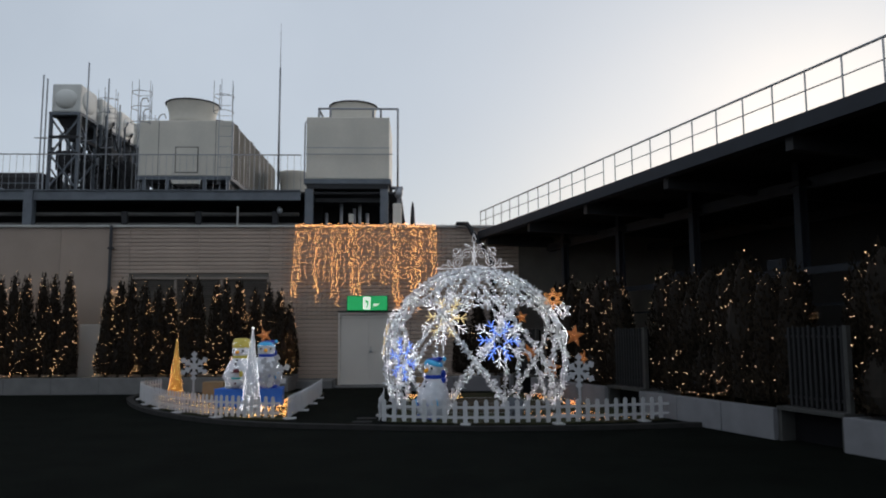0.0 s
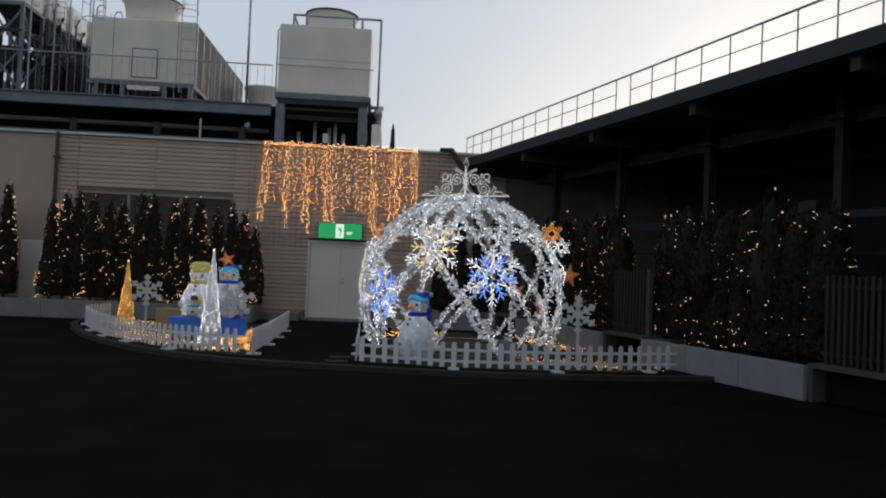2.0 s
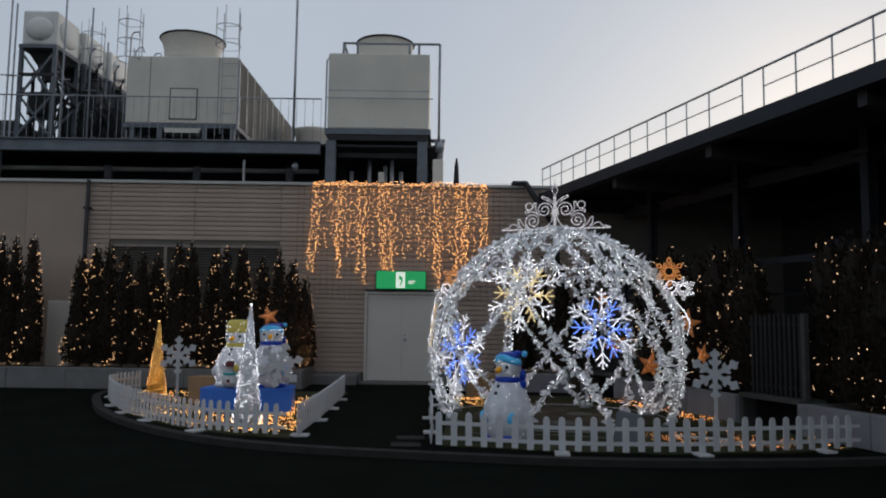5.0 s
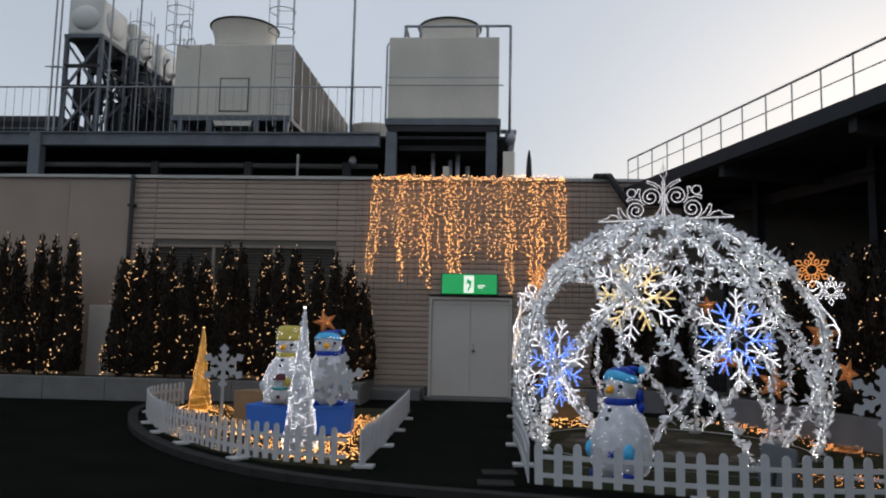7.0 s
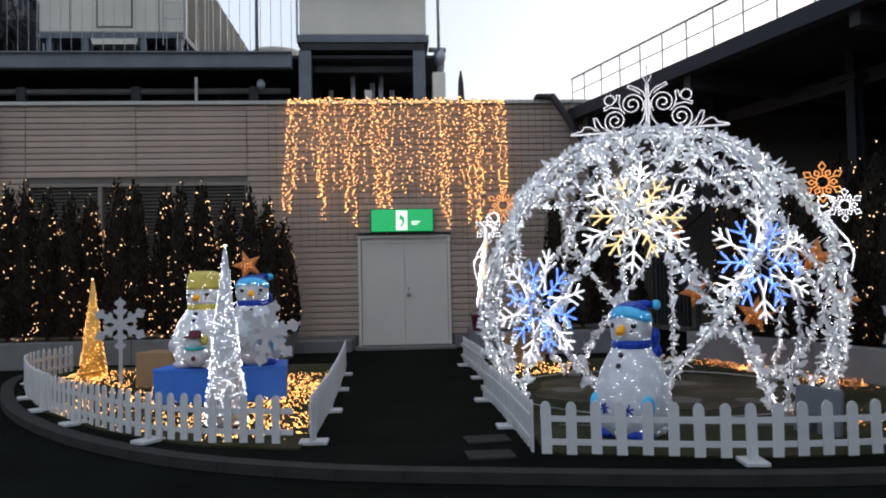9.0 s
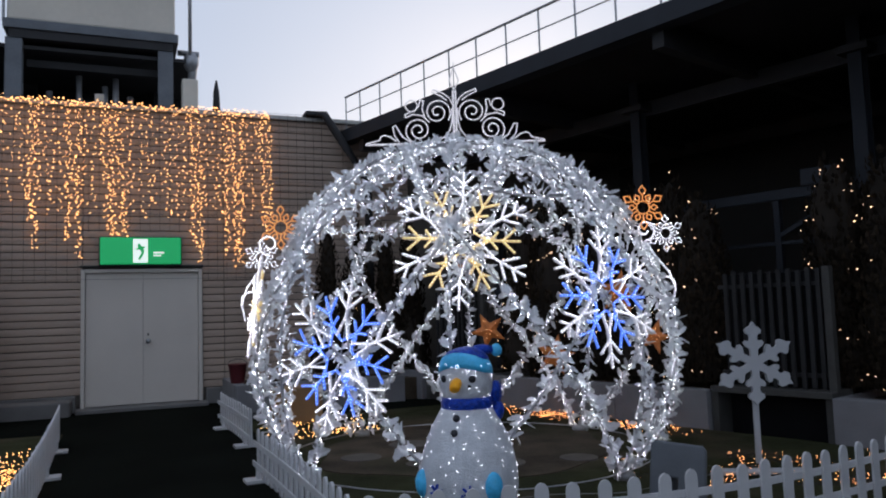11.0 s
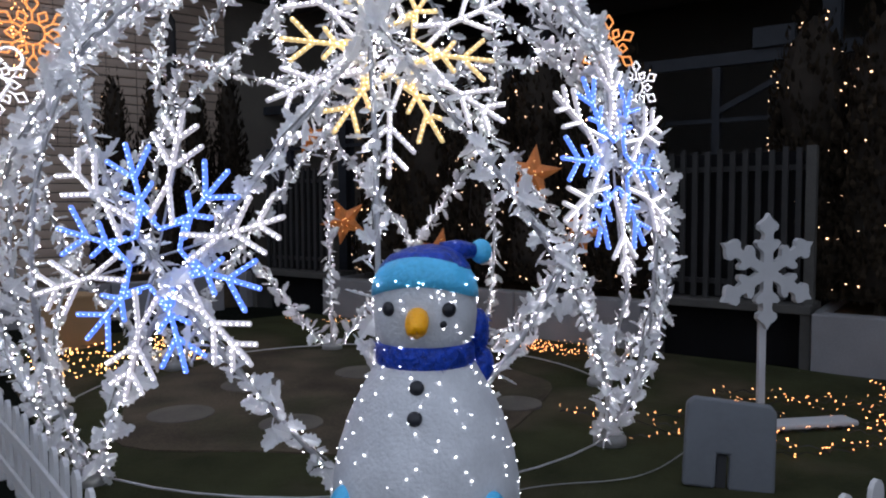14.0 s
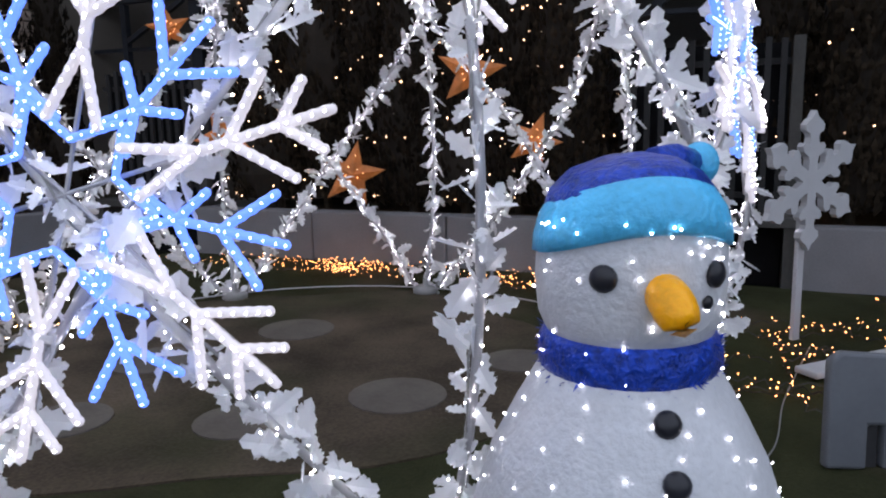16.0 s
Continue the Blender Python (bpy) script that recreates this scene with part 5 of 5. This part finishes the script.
        lights.bead((0.158 * math.cos(a), 0.158 * math.sin(a), r.uniform(0.68, 0.74)), bulb_r * 0.7)
    part("light_string", lights, L_SNOW, ob, "cool white bulbs", kind="stuff")
    return ob


snowman(pose(-0.388, 12.01, 0.06, 0, 0, -44.6), "lit white snowman with blue hat and scarf before the dome", NAVY, CYAN, NAVY, 190, 3)
SB = pose(-4.31, 14.4, 0.44, 0, 0, -12)
snow_a = snowman(SB @ Matrix.Diagonal((1.12, 1.12, 0.87, 1)), "lit snowman with yellow hat on a blue box", YELLOW, YELLOW, YELLOW, 430, 5, 1, 0.0036)
snow_b = snowman(pose(-3.82, 14.5, 0.43, 0, 0, 6) @ Matrix.Diagonal((1.08, 1.08, 0.92, 1)), "lit snowman with blue hat and white snowflake on blue box", NAVY, CYAN, NAVY, 120, 9, 0, 0.0036)
doll = thing("toy_snowman", "small lit snowman with dark red hat and teal scarf", "toy snowman", SB @ pose(0.05, -0.33, 0.04) @ Matrix.Scale(0.85, 4), "lit snowmen")
part("body", Shape().ball((0, 0, 0.1), 0.13, 0.11, 0.13), FIBRE, doll, smooth=True)
part("head", Shape().ball((0, 0, 0.26), 0.095, 0.09, 0.085), FIBRE, doll, smooth=True)
part("hat", Shape().lathe([(0.13, 0.325), (0.13, 0.34), (0.075, 0.345), (0.07, 0.41), (0.02, 0.415)], 18), MAROON, doll, "dark red hat", smooth=True)
part("scarf", Shape().lathe([(0.08, 0.17), (0.12, 0.18), (0.12, 0.21), (0.08, 0.215)], 18), mat("teal_tinsel", (0.03, 0.4, 0.4), 0.5, vary=0.3, scale=20), doll, "teal scarf", smooth=True)
part("bow", Shape().ball((0.14, -0.04, 0.3), 0.05, 0.03, 0.07), YELLOW, doll, "yellow bow", smooth=True)
part("button", Shape().ball((0.03, -0.11, 0.08), 0.03, 0.015, 0.03), MAROON, doll, smooth=True)
flake_board(pose(-3.68, 14.09, 0.44, -3, 14, 4), 0.36, 0.35, "white foam snowflake leaning on the blue-hatted snowman", False)
star(pose(-3.87, 14.5, 1.5, 0, -18, 5), 0.17, "orange glitter star on top of the snowman")
for x, y, rz in ((-4.43, 14.42, -8), (-3.78, 14.5, 6)):
    ob = thing("blue_box", "blue covered display box under a snowman", "box", pose(x, y, 0.06, 0, 0, rz), "blue boxes")
    part("box", Shape().box(-0.32, 0.32, -0.3, 0.3, 0, 0.37), BLUEBOX, ob, bevel=0.012)
    part("lid_edge", Shape().box(-0.325, 0.325, -0.305, 0.305, 0.33, 0.365), BLUEBOX, ob, bevel=0.005)
ob = thing("cardboard_box", "brown cardboard box on the lawn", "box", pose(-5.1, 15.6, 0.06, 0, 0, -15))
part("box", Shape().box(-0.25, 0.25, -0.2, 0.2, 0, 0.42), CARD, ob, bevel=0.006)
part("flap", Shape().box(-0.25, -0.02, -0.2, 0.2, 0.421, 0.426), CARD, ob)
part("flap", Shape().box(0.02, 0.25, -0.2, 0.2, 0.421, 0.426), CARD, ob)


def light_cone(m, h, r0, label, tinsel, bulb, n, seed):
    r = random.Random(seed)
    ob = thing("light_cone", label, "light cone", m, "light cones")
    part("cone", Shape().lathe([(r0, 0), (r0 * 0.62, h * 0.4), (r0 * 0.32, h * 0.72), (0.018, h * 0.97), (0.004, h)], 28), tinsel, ob, smooth=True)
    coil = Shape()
    turns = 11
    path = []
    for k in range(turns * 14):
        t = k / (turns * 14)
        rad = r0 * (1 - t) ** 1.15 + 0.012
        path.append((rad * math.cos(k / 14 * 6.28319), rad * math.sin(k / 14 * 6.28319), h * t))
    part("garland", coil.tube(path, [0.016 * (1 - 0.6 * k / len(path)) * r.uniform(0.7, 1.3) for k in range(len(path))], 6), tinsel, ob, smooth=True)
    b = Shape()
    for k in range(n):
        t = 1 - math.sqrt(1 - (k + r.random()) / n)
        a = r.uniform(0, 6.28)
        rad = r0 * (1 - t) ** 1.1 + 0.022
        b.bead((rad * math.cos(a), rad * math.sin(a), h * t), r.uniform(0.003, 0.0046))
    b.bead((0, 0, h + 0.01), 0.014)
    part("light_string", b, bulb, ob, kind="stuff")
    return ob


light_cone(pose(-3.78, 12.98, 0.06), 1.58, 0.185, "tall slim white tinsel cone with cool white bulbs", FIBRE, L_SNOW, 560, 21)
light_cone(pose(-6.33, 16.6, 0.06), 1.32, 0.17, "slim golden tinsel cone with amber bulbs", GOLDFIBRE, L_LAWN, 380, 22)

# ---- dome of white garlands and lights ----
DC = Vector((0.5, 14.0, 0.06))
RH, ZC, RV = 1.83, 0.93, 1.86
dome = thing("light_dome", "walk-in dome of white leaf garlands and cool white lights", "light dome", Matrix.Translation(DC))


def on_dome(a, f, grow=0.0):
    """Bearing and height angle in degrees."""
    a, f = radians(a), radians(f)
    return Vector(((RH + grow) * math.cos(f) * math.cos(a), (RH + grow) * math.cos(f) * math.sin(a), ZC + (RV + grow) * math.sin(f)))


def leaf(s, at, along, normal, size):
    """A toothed leaf, folded a little along its rib."""
    along = along.normalized()
    across = along.cross(normal)
    across.normalize()
    up = across.cross(along)
    rim = [(0.0, 0.0), (0.12, 0.1), (0.2, 0.22), (0.3, 0.17), (0.42, 0.3), (0.52, 0.2), (0.66, 0.27), (0.74, 0.14), (0.88, 0.15), (1.0, 0.0)]
    k = len(s.v)
    s.v += [tuple(at + (along * x + up * (0.12 * x * x)) * size) for x, _ in rim]
    s.v += [tuple(at + (along * x + across * y + up * (0.12 * x * x + 0.35 * y)) * size) for x, y in rim[1:-1]]
    s.v += [tuple(at + (along * x - across * y + up * (0.12 * x * x + 0.35 * y)) * size) for x, y in rim[1:-1]]
    n = len(rim)
    for base in (n, n + n - 2):
        s.f.append((k, k + 1, k + base))
        s.f += [(k + i, k + i + 1, k + base + i, k + base + i - 1) for i in range(1, n - 2)]
        s.f.append((k + n - 2, k + n - 1, k + base + n - 3))


def garland(path, leaves, bulbs, size, closed=False):
    rod = part("hoop", Shape().tube(path, 0.0115, 6, closed), ROD, dome, smooth=True)
    total = sum((b - a).length for a, b in zip(path, path[1:]))
    for name, count in (("leaf_spray", int(leaves * total)), ("bulb_string", int(bulbs * total))):
        s = Shape()
        for k in range(count):
            t = (k + rng.random()) / count * (len(path) - 1)
            i = min(int(t), len(path) - 2)
            p = path[i].lerp(path[i + 1], t - i)
            d = (path[i + 1] - path[i]).normalized()
            out = (p - Vector((0, 0, ZC))).normalized()
            spin = Matrix.Rotation(rng.uniform(0, 6.28319), 3, d)
            arm = spin @ out
            if name == "leaf_spray":
                along = arm * rng.uniform(0.25, 0.85) + d * rng.uniform(-1.1, 1.1) + Vector((0, 0, rng.uniform(-0.25, 0.2)))
                leaf(s, p + arm * 0.012, along, Matrix.Rotation(rng.uniform(-1, 1), 3, along.normalized()) @ (d + out * 0.6), size * rng.choice((0.55, 0.6, 0.7, 0.75, 0.8, 0.95, 1.3)))
            else:
                s.bead(p + arm * rng.uniform(0.012, 0.032), rng.uniform(0.0023, 0.0031))
        part(name, s, LEAFWHITE if name == "leaf_spray" else L_COOL, rod, "white fabric leaves" if name == "leaf_spray" else "cool white bulbs", kind="stuff")
    part("cord", Shape().tube([p + Vector((0.018 * math.sin(j * 1.9), 0.018 * math.cos(j * 2.3), 0.012)) for j, p in enumerate(path)], 0.004, 4, closed), CLEARWIRE, rod)


F0, F1, SWING = -28.0, 66.0, 72.0
BASES = (-163, -117, -69, -25, 20, 64, 109, 153)
for a0 in BASES:
    for sgn in (-1, 1):
        garland([on_dome(a0 + sgn * (3 + SWING * t / 20), F0 + (F1 - F0) * t / 20) for t in range(21)], 92, 64, 0.086)
    garland([on_dome(a0, F0 + (88 - F0) * t / 20) for t in range(21)], 66, 46, 0.086)
for f, dens in ((66, 66), (40, 60)):
    garland([on_dome(a * 7.5, f + 1.5 * math.sin(a)) for a in range(49)], dens, 62, 0.084)
part("base_ring", Shape().tube([on_dome(a * 7.5, F0 - 0.6) for a in range(48)], 0.0045, 6, True), ROD, dome, "thin pale base ring", smooth=True)
for a0 in BASES:
    p = on_dome(a0, F0)
    part("base_weight", Shape().lathe([(0.08, 0.0), (0.08, 0.035), (0.06, 0.05), (0.02, 0.055), (0.015, 0.1)], 16, (p.x, p.y)), CLEARWIRE, dome, "clear plastic weight", smooth=True)


# ---- rope-light ornaments ----
def rope(parent, name, lines, r, tube_mat, bead_mat, step=0.02, label=""):
    """Ribbed rope light along polylines in the x-z plane, round at its ends, with its glowing beads."""
    s, b = Shape(), Shape()
    for line in lines:
        pts = [Vector((p[0], p[2] if len(p) > 2 else 0.0, p[1])) for p in line]
        fine = [pts[0]]
        left = step / 2
        for p, q in zip(pts, pts[1:]):
            d = (q - p).length
            t = left
            while t < d - 1e-6:
                fine.append(p + (q - p) * (t / d))
                t += step / 2
            left = t - d
            if (q - fine[-1]).length > step * 0.2:
                fine.append(q)
        d0, d1 = (fine[0] - fine[1]).normalized(), (fine[-1] - fine[-2]).normalized()
        path = [fine[0] + d0 * r * 0.8, fine[0] + d0 * r * 0.45] + fine + [fine[-1] + d1 * r * 0.45, fine[-1] + d1 * r * 0.8]
        rad = [r * 0.35, r * 0.8] + [r if k % 2 == 0 else r * 0.84 for k in range(len(fine))] + [r * 0.8, r * 0.35]
        s.tube(path, rad, 7)
        for k in range(0, len(fine), 2):
            b.bead(fine[k] + Vector((0, -r * 0.62, 0)), r * 0.56)
    ob = part(name, s, tube_mat, parent, label, smooth=True)
    part("bead_string", b, bead_mat, ob, kind="stuff")
    return ob


def turn2(line, a):
    c, s = math.cos(a), math.sin(a)
    return [(x * c - z * s, x * s + z * c, *rest) for x, z, *rest in line]


def rope_flake(m, big, hue, label):
    """A large rope-light snowflake: six white arms, six coloured ones between."""
    ob = thing("rope_light_snowflake", label, "snowflake light", m, "snowflakes on the dome")
    white, tint = (L_ROPE, L_ROPEBEAD), hue
    arm = [[(-0.045, 0.13), (0, 0.26), (0.045, 0.13)], [(0, 0.26), (0, 0.5)]]
    for z, l in ((0.31, 0.13), (0.405, 0.085)):
        arm += [[(0, z), (sx * l * 0.72, z + l * 0.72)] for sx in (-1, 1)]
    small = [[(-0.035, 0.13), (0, 0.2), (0.035, 0.13)], [(0, 0.2), (0, 0.4)]] + [[(0, 0.28), (sx * 0.085, 0.365)] for sx in (-1, 1)] + [[(0, 0.2), (sx * 0.06, 0.245)] for sx in (-1, 1)]
    for k in range(6):
        a = k * math.pi / 3
        rope(ob, "white_arm", [turn2([(x * big, z * big) for x, z in l], a) for l in arm], 0.0112, *white, step=0.024)
        rope(ob, "coloured_arm", [turn2([(x * big, z * big, 0.012) for x, z in l], a + math.pi / 6) for l in small], 0.0105, *tint, step=0.024)
    hub = [turn2([(0, (0.17 if j % 2 else 0.1) * big, 0.006)], j * math.pi / 6)[0] for j in range(13)]
    rope(ob, "hub", [hub], 0.009, *tint)
    wires = Shape()
    for k in range(3):
        (x, z), = turn2([(0, 0.48 * big)], k * math.pi / 3)
        wires.rod((x, 0.02, z), (-x, 0.02, -z), 0.005)
    part("frame", wires, ROD, ob, "thin wire frame")
    if hue is not GOLD:
        return ob
    spray, glow = Shape(), Shape()
    for k in range(34):
        a, d = rng.uniform(0, 6.28319), rng.uniform(0.02, 0.2) * big
        at = Vector((d * math.cos(a), rng.uniform(0.02, 0.06), d * math.sin(a)))
        leaf(spray, at, Vector((math.cos(a + rng.uniform(-1, 1)), rng.uniform(-0.3, 0.2), math.sin(a + rng.uniform(-1, 1)))), Vector((rng.uniform(-0.4, 0.4), -1, rng.uniform(-0.4, 0.4))), rng.uniform(0.045, 0.095))
        glow.bead(at + Vector((rng.uniform(-0.03, 0.03), -0.03, rng.uniform(-0.03, 0.03))), 0.0042)
    part("leaf_spray", spray, LEAFWHITE, ob, "white fabric leaves behind the hub", kind="stuff")
    part("bulb_string", glow, L_COOL, ob, "cool white bulbs", kind="stuff")
    return ob


BLUE, GOLD, AMBER = (L_BLUE, L_BLUEBEAD), (L_YEL, L_YELBEAD), (L_GOLD, L_GOLDBEAD)


def dome_flake(place, big, hue, spin, label):
    """A flake at a place, its face square to the dome."""
    p = Vector(place)
    out = p - (DC + Vector((0, 0, ZC)))
    ahead = -Vector((out.x, out.y, out.z * 0.55)).normalized()
    right = ahead.cross(Vector((0, 0, 1))).normalized()
    m = Matrix((right, ahead, right.cross(ahead))).transposed().to_4x4()
    return rope_flake(Matrix.Translation(p) @ m @ pose(0, 0, 0, 0, spin, 0), big, hue, label)


dome_flake((-0.96, 12.86, 1.05), 1.05, BLUE, 14, "white and blue rope-light snowflake on the dome")
dome_flake((-0.14, 12.56, 1.83), 1.03, GOLD, 4, "white and yellow rope-light snowflake on the dome")
dome_flake((0.81, 12.24, 1.4), 1.0, BLUE, 2, "white and blue rope-light snowflake beside the yellow one")
dome_flake((-1.33, 14.1, 1.42), 0.85, GOLD, 8, "white and yellow rope-light snowflake at the dome's flank")


def arc(cx, cz, r, a0, a1, n=14, r1=None):
    return [(cx + (r + ((r1 if r1 is not None else r) - r) * k / n) * math.cos(radians(a0 + (a1 - a0) * k / n)),
             cz + (r + ((r1 if r1 is not None else r) - r) * k / n) * math.sin(radians(a0 + (a1 - a0) * k / n))) for k in range(n + 1)]


# crown on top
crown = thing("crown_ornament", "white rope-light crown of scrolls on top of the dome", "crown ornament", pose(0.49, 14.02, 2.87, 0, 0, -21))
rope(crown, "base_bar", [[(-0.82, 0.0), (0.82, 0.0)]], 0.012, L_CROWN, L_CROWNBEAD)
rope(crown, "centre_post", [[(-0.012, 0.0), (-0.012, 0.49)], [(0.012, 0.0), (0.012, 0.49)]], 0.011, L_CROWN, L_CROWNBEAD)
rope(crown, "finial", [[(0.0, 0.5), (0.045, 0.585), (0.0, 0.71), (-0.045, 0.585), (0.0, 0.5)]], 0.006, L_CROWN, L_CROWNBEAD)
part("spire", Shape().rod((0, 0, 0.48), (0, 0, 0.76), 0.006, 0.003), ROD, crown)
for sx in (-1, 1):
    scrolls = [
        arc(0.34, 0.125, 0.128, -100, 620, 60, 0.022),
        arc(0.162, 0.29, 0.126, 215, -480, 58, 0.022),
        [(0.026, 0.32), (0.028, 0.2), (0.05, 0.12), (0.1, 0.055), (0.19, 0.018), (0.33, 0.002)],
        arc(0.4, 0.355, 0.055, 0, 360, 14),
        [(0.24, 0.2), (0.3, 0.26), (0.39, 0.275), (0.455, 0.245), (0.46, 0.275), (0.41, 0.3)],
        [(0.275, 0.24), (0.3, 0.32), (0.288, 0.4), (0.32, 0.405), (0.335, 0.34)],
        [(0.42, 0.02), (0.49, 0.07), (0.545, 0.17), (0.575, 0.165), (0.56, 0.08), (0.52, 0.02)],
        [(0.55, 0.03), (0.6, 0.07), (0.65, 0.085), (0.685, 0.075), (0.7, 0.04), (0.82, 0.012)],
        [(0.026, 0.37), (0.045, 0.42), (0.1, 0.465), (0.195, 0.505), (0.205, 0.48), (0.12, 0.44), (0.07, 0.4)],
    ]
    for line in scrolls:
        rope(crown, "scroll", [[(sx * x, z) for x, z in line]], 0.008, L_CROWN, L_CROWNBEAD)
for x in (-0.4, 0.0, 0.4):
    part("stay", Shape().rod((x, 0.01, 0.0), (x, 0.01, -0.12), 0.012), ROD, crown)


def small_flake(m, r, hue, label):
    ob = thing("rope_light_flake", label, "snowflake light", m, "small flakes at the dome")
    lines = [arc(0, 0, r * 0.3, 0, 360, 12)]
    for k in range(6):
        a = k * math.pi / 3
        lines.append(turn2([(0, 0.34 * r), (0, 0.52 * r)], a))
        lines.append(turn2([(0, 0.55 * r), (0.16 * r, 0.78 * r), (0, 1.0 * r), (-0.16 * r, 0.78 * r), (0, 0.55 * r)], a))
        lines.append(turn2([(0, 0.34 * r), (0.13 * r, 0.5 * r), (0, 0.66 * r), (-0.13 * r, 0.5 * r), (0, 0.34 * r)], a + math.pi / 6))
    rope(ob, "flake", lines, 0.0065, *hue, step=0.016)
    return ob


WHITE = (L_ROPE, L_ROPEBEAD)
small_flake(pose(1.98, 13.28, 2.2, 0, 0, -21), 0.2, AMBER, "small amber rope-light flake at the dome's edge")
small_flake(pose(2.15, 13.2, 1.96, 0, 0, -21), 0.165, WHITE, "small white rope-light flake at the dome's edge")
small_flake(pose(-1.01, 14.64, 2.14, 0, 0, -21), 0.2, AMBER, "small amber rope-light flake at the dome's far edge")
small_flake(pose(-1.17, 14.74, 1.87, 0, 0, -21), 0.165, WHITE, "small white rope-light flake at the dome's far edge")
for px, py, pz, sx in ((2.0, 13.3, 1.72, 1), (-1.12, 14.62, 1.7, -1)):
    ob = thing("rope_light_scroll", "white rope-light scroll bracket at the dome's edge", "scroll light", pose(px, py, pz, 0, 0, -21), "scrolls at the dome")
    rope(ob, "scroll", [[(sx * x, z) for x, z in arc(0.0, 0.28, 0.1, -90, 330, 26, 0.03)], [(sx * x, z) for x, z in [(0.0, 0.18), (0.08, 0.05), (0.2, -0.1), (0.25, -0.25), (0.22, -0.4)]],
                        [(sx * x, z) for x, z in arc(0.16, -0.22, 0.09, 0, 300, 18, 0.04)]], 0.0105, *WHITE)

# pale cables on the ground
cable = thing("power_cable", "pale power cable lying across the lawn", "cable")
part("cable", Shape().tube(smooth_line([(-0.9, 12.4, 0.075), (-0.4, 12.3, 0.075), (0.3, 12.3, 0.075), (0.8, 12.1, 0.075), (1.4, 12.2, 0.075), (2.2, 12.3, 0.075)], 0.06), 0.0028, 5), CLEARWIRE, cable, smooth=True)

# ---- siding, board by board ----
PITCH = 0.109
boards = {}


def board(x0, x1, z0, z1):
    key = (round(x1 - x0, 3), round(z1 - z0, 3))
    if key not in boards:
        w, h = key
        s = Shape()
        prof = [(0.0, 0.004), (-0.012, 0.008), (-0.015, h * 0.5), (-0.012, h - 0.012), (0.0, h - 0.008), (0.02, h - 0.008), (0.02, 0.004)]
        n = len(prof)
        s.v = [(0.006, y, z) for y, z in prof] + [(w - 0.006, y, z) for y, z in prof]
        s.f = [tuple(range(n)), tuple(range(2 * n - 1, n - 1, -1))] + [(i, n + i, n + (i + 1) % n, (i + 1) % n) for i in range(n)]
        boards[key] = s.mesh("siding_board")
        boards[key].materials.append(SIDING)
    part("siding_board", boards[key], SIDING, wall_back, m=pose(x0, 20.008, z0))


z = 0.285
while z < TOP - 0.05:
    z1 = min(z + PITCH, TOP)
    for x0, x1 in zip(WX, WX[1:]):
        if -8.81 < x0 < -4.95 and z1 > 1.58 and z < 3.12:
            continue
        if x0 == -2.9 and z < 2.12:
            x0 = -1.225
        board(x0, x1, z, z1)
    z = z1
x = -9.31
for w in (1.42, 1.85) + (1.85,) * 14:
    s = Shape().box(0.004, w - 0.004, 0, 0.03, 0.285, TOP - 0.004).mesh("wall_panel")
    s.materials.append(WALLPANEL)
    part("wall_panel", s, WALLPANEL, wall_back, m=pose(x - w, 20.0, 0))
    x -= w
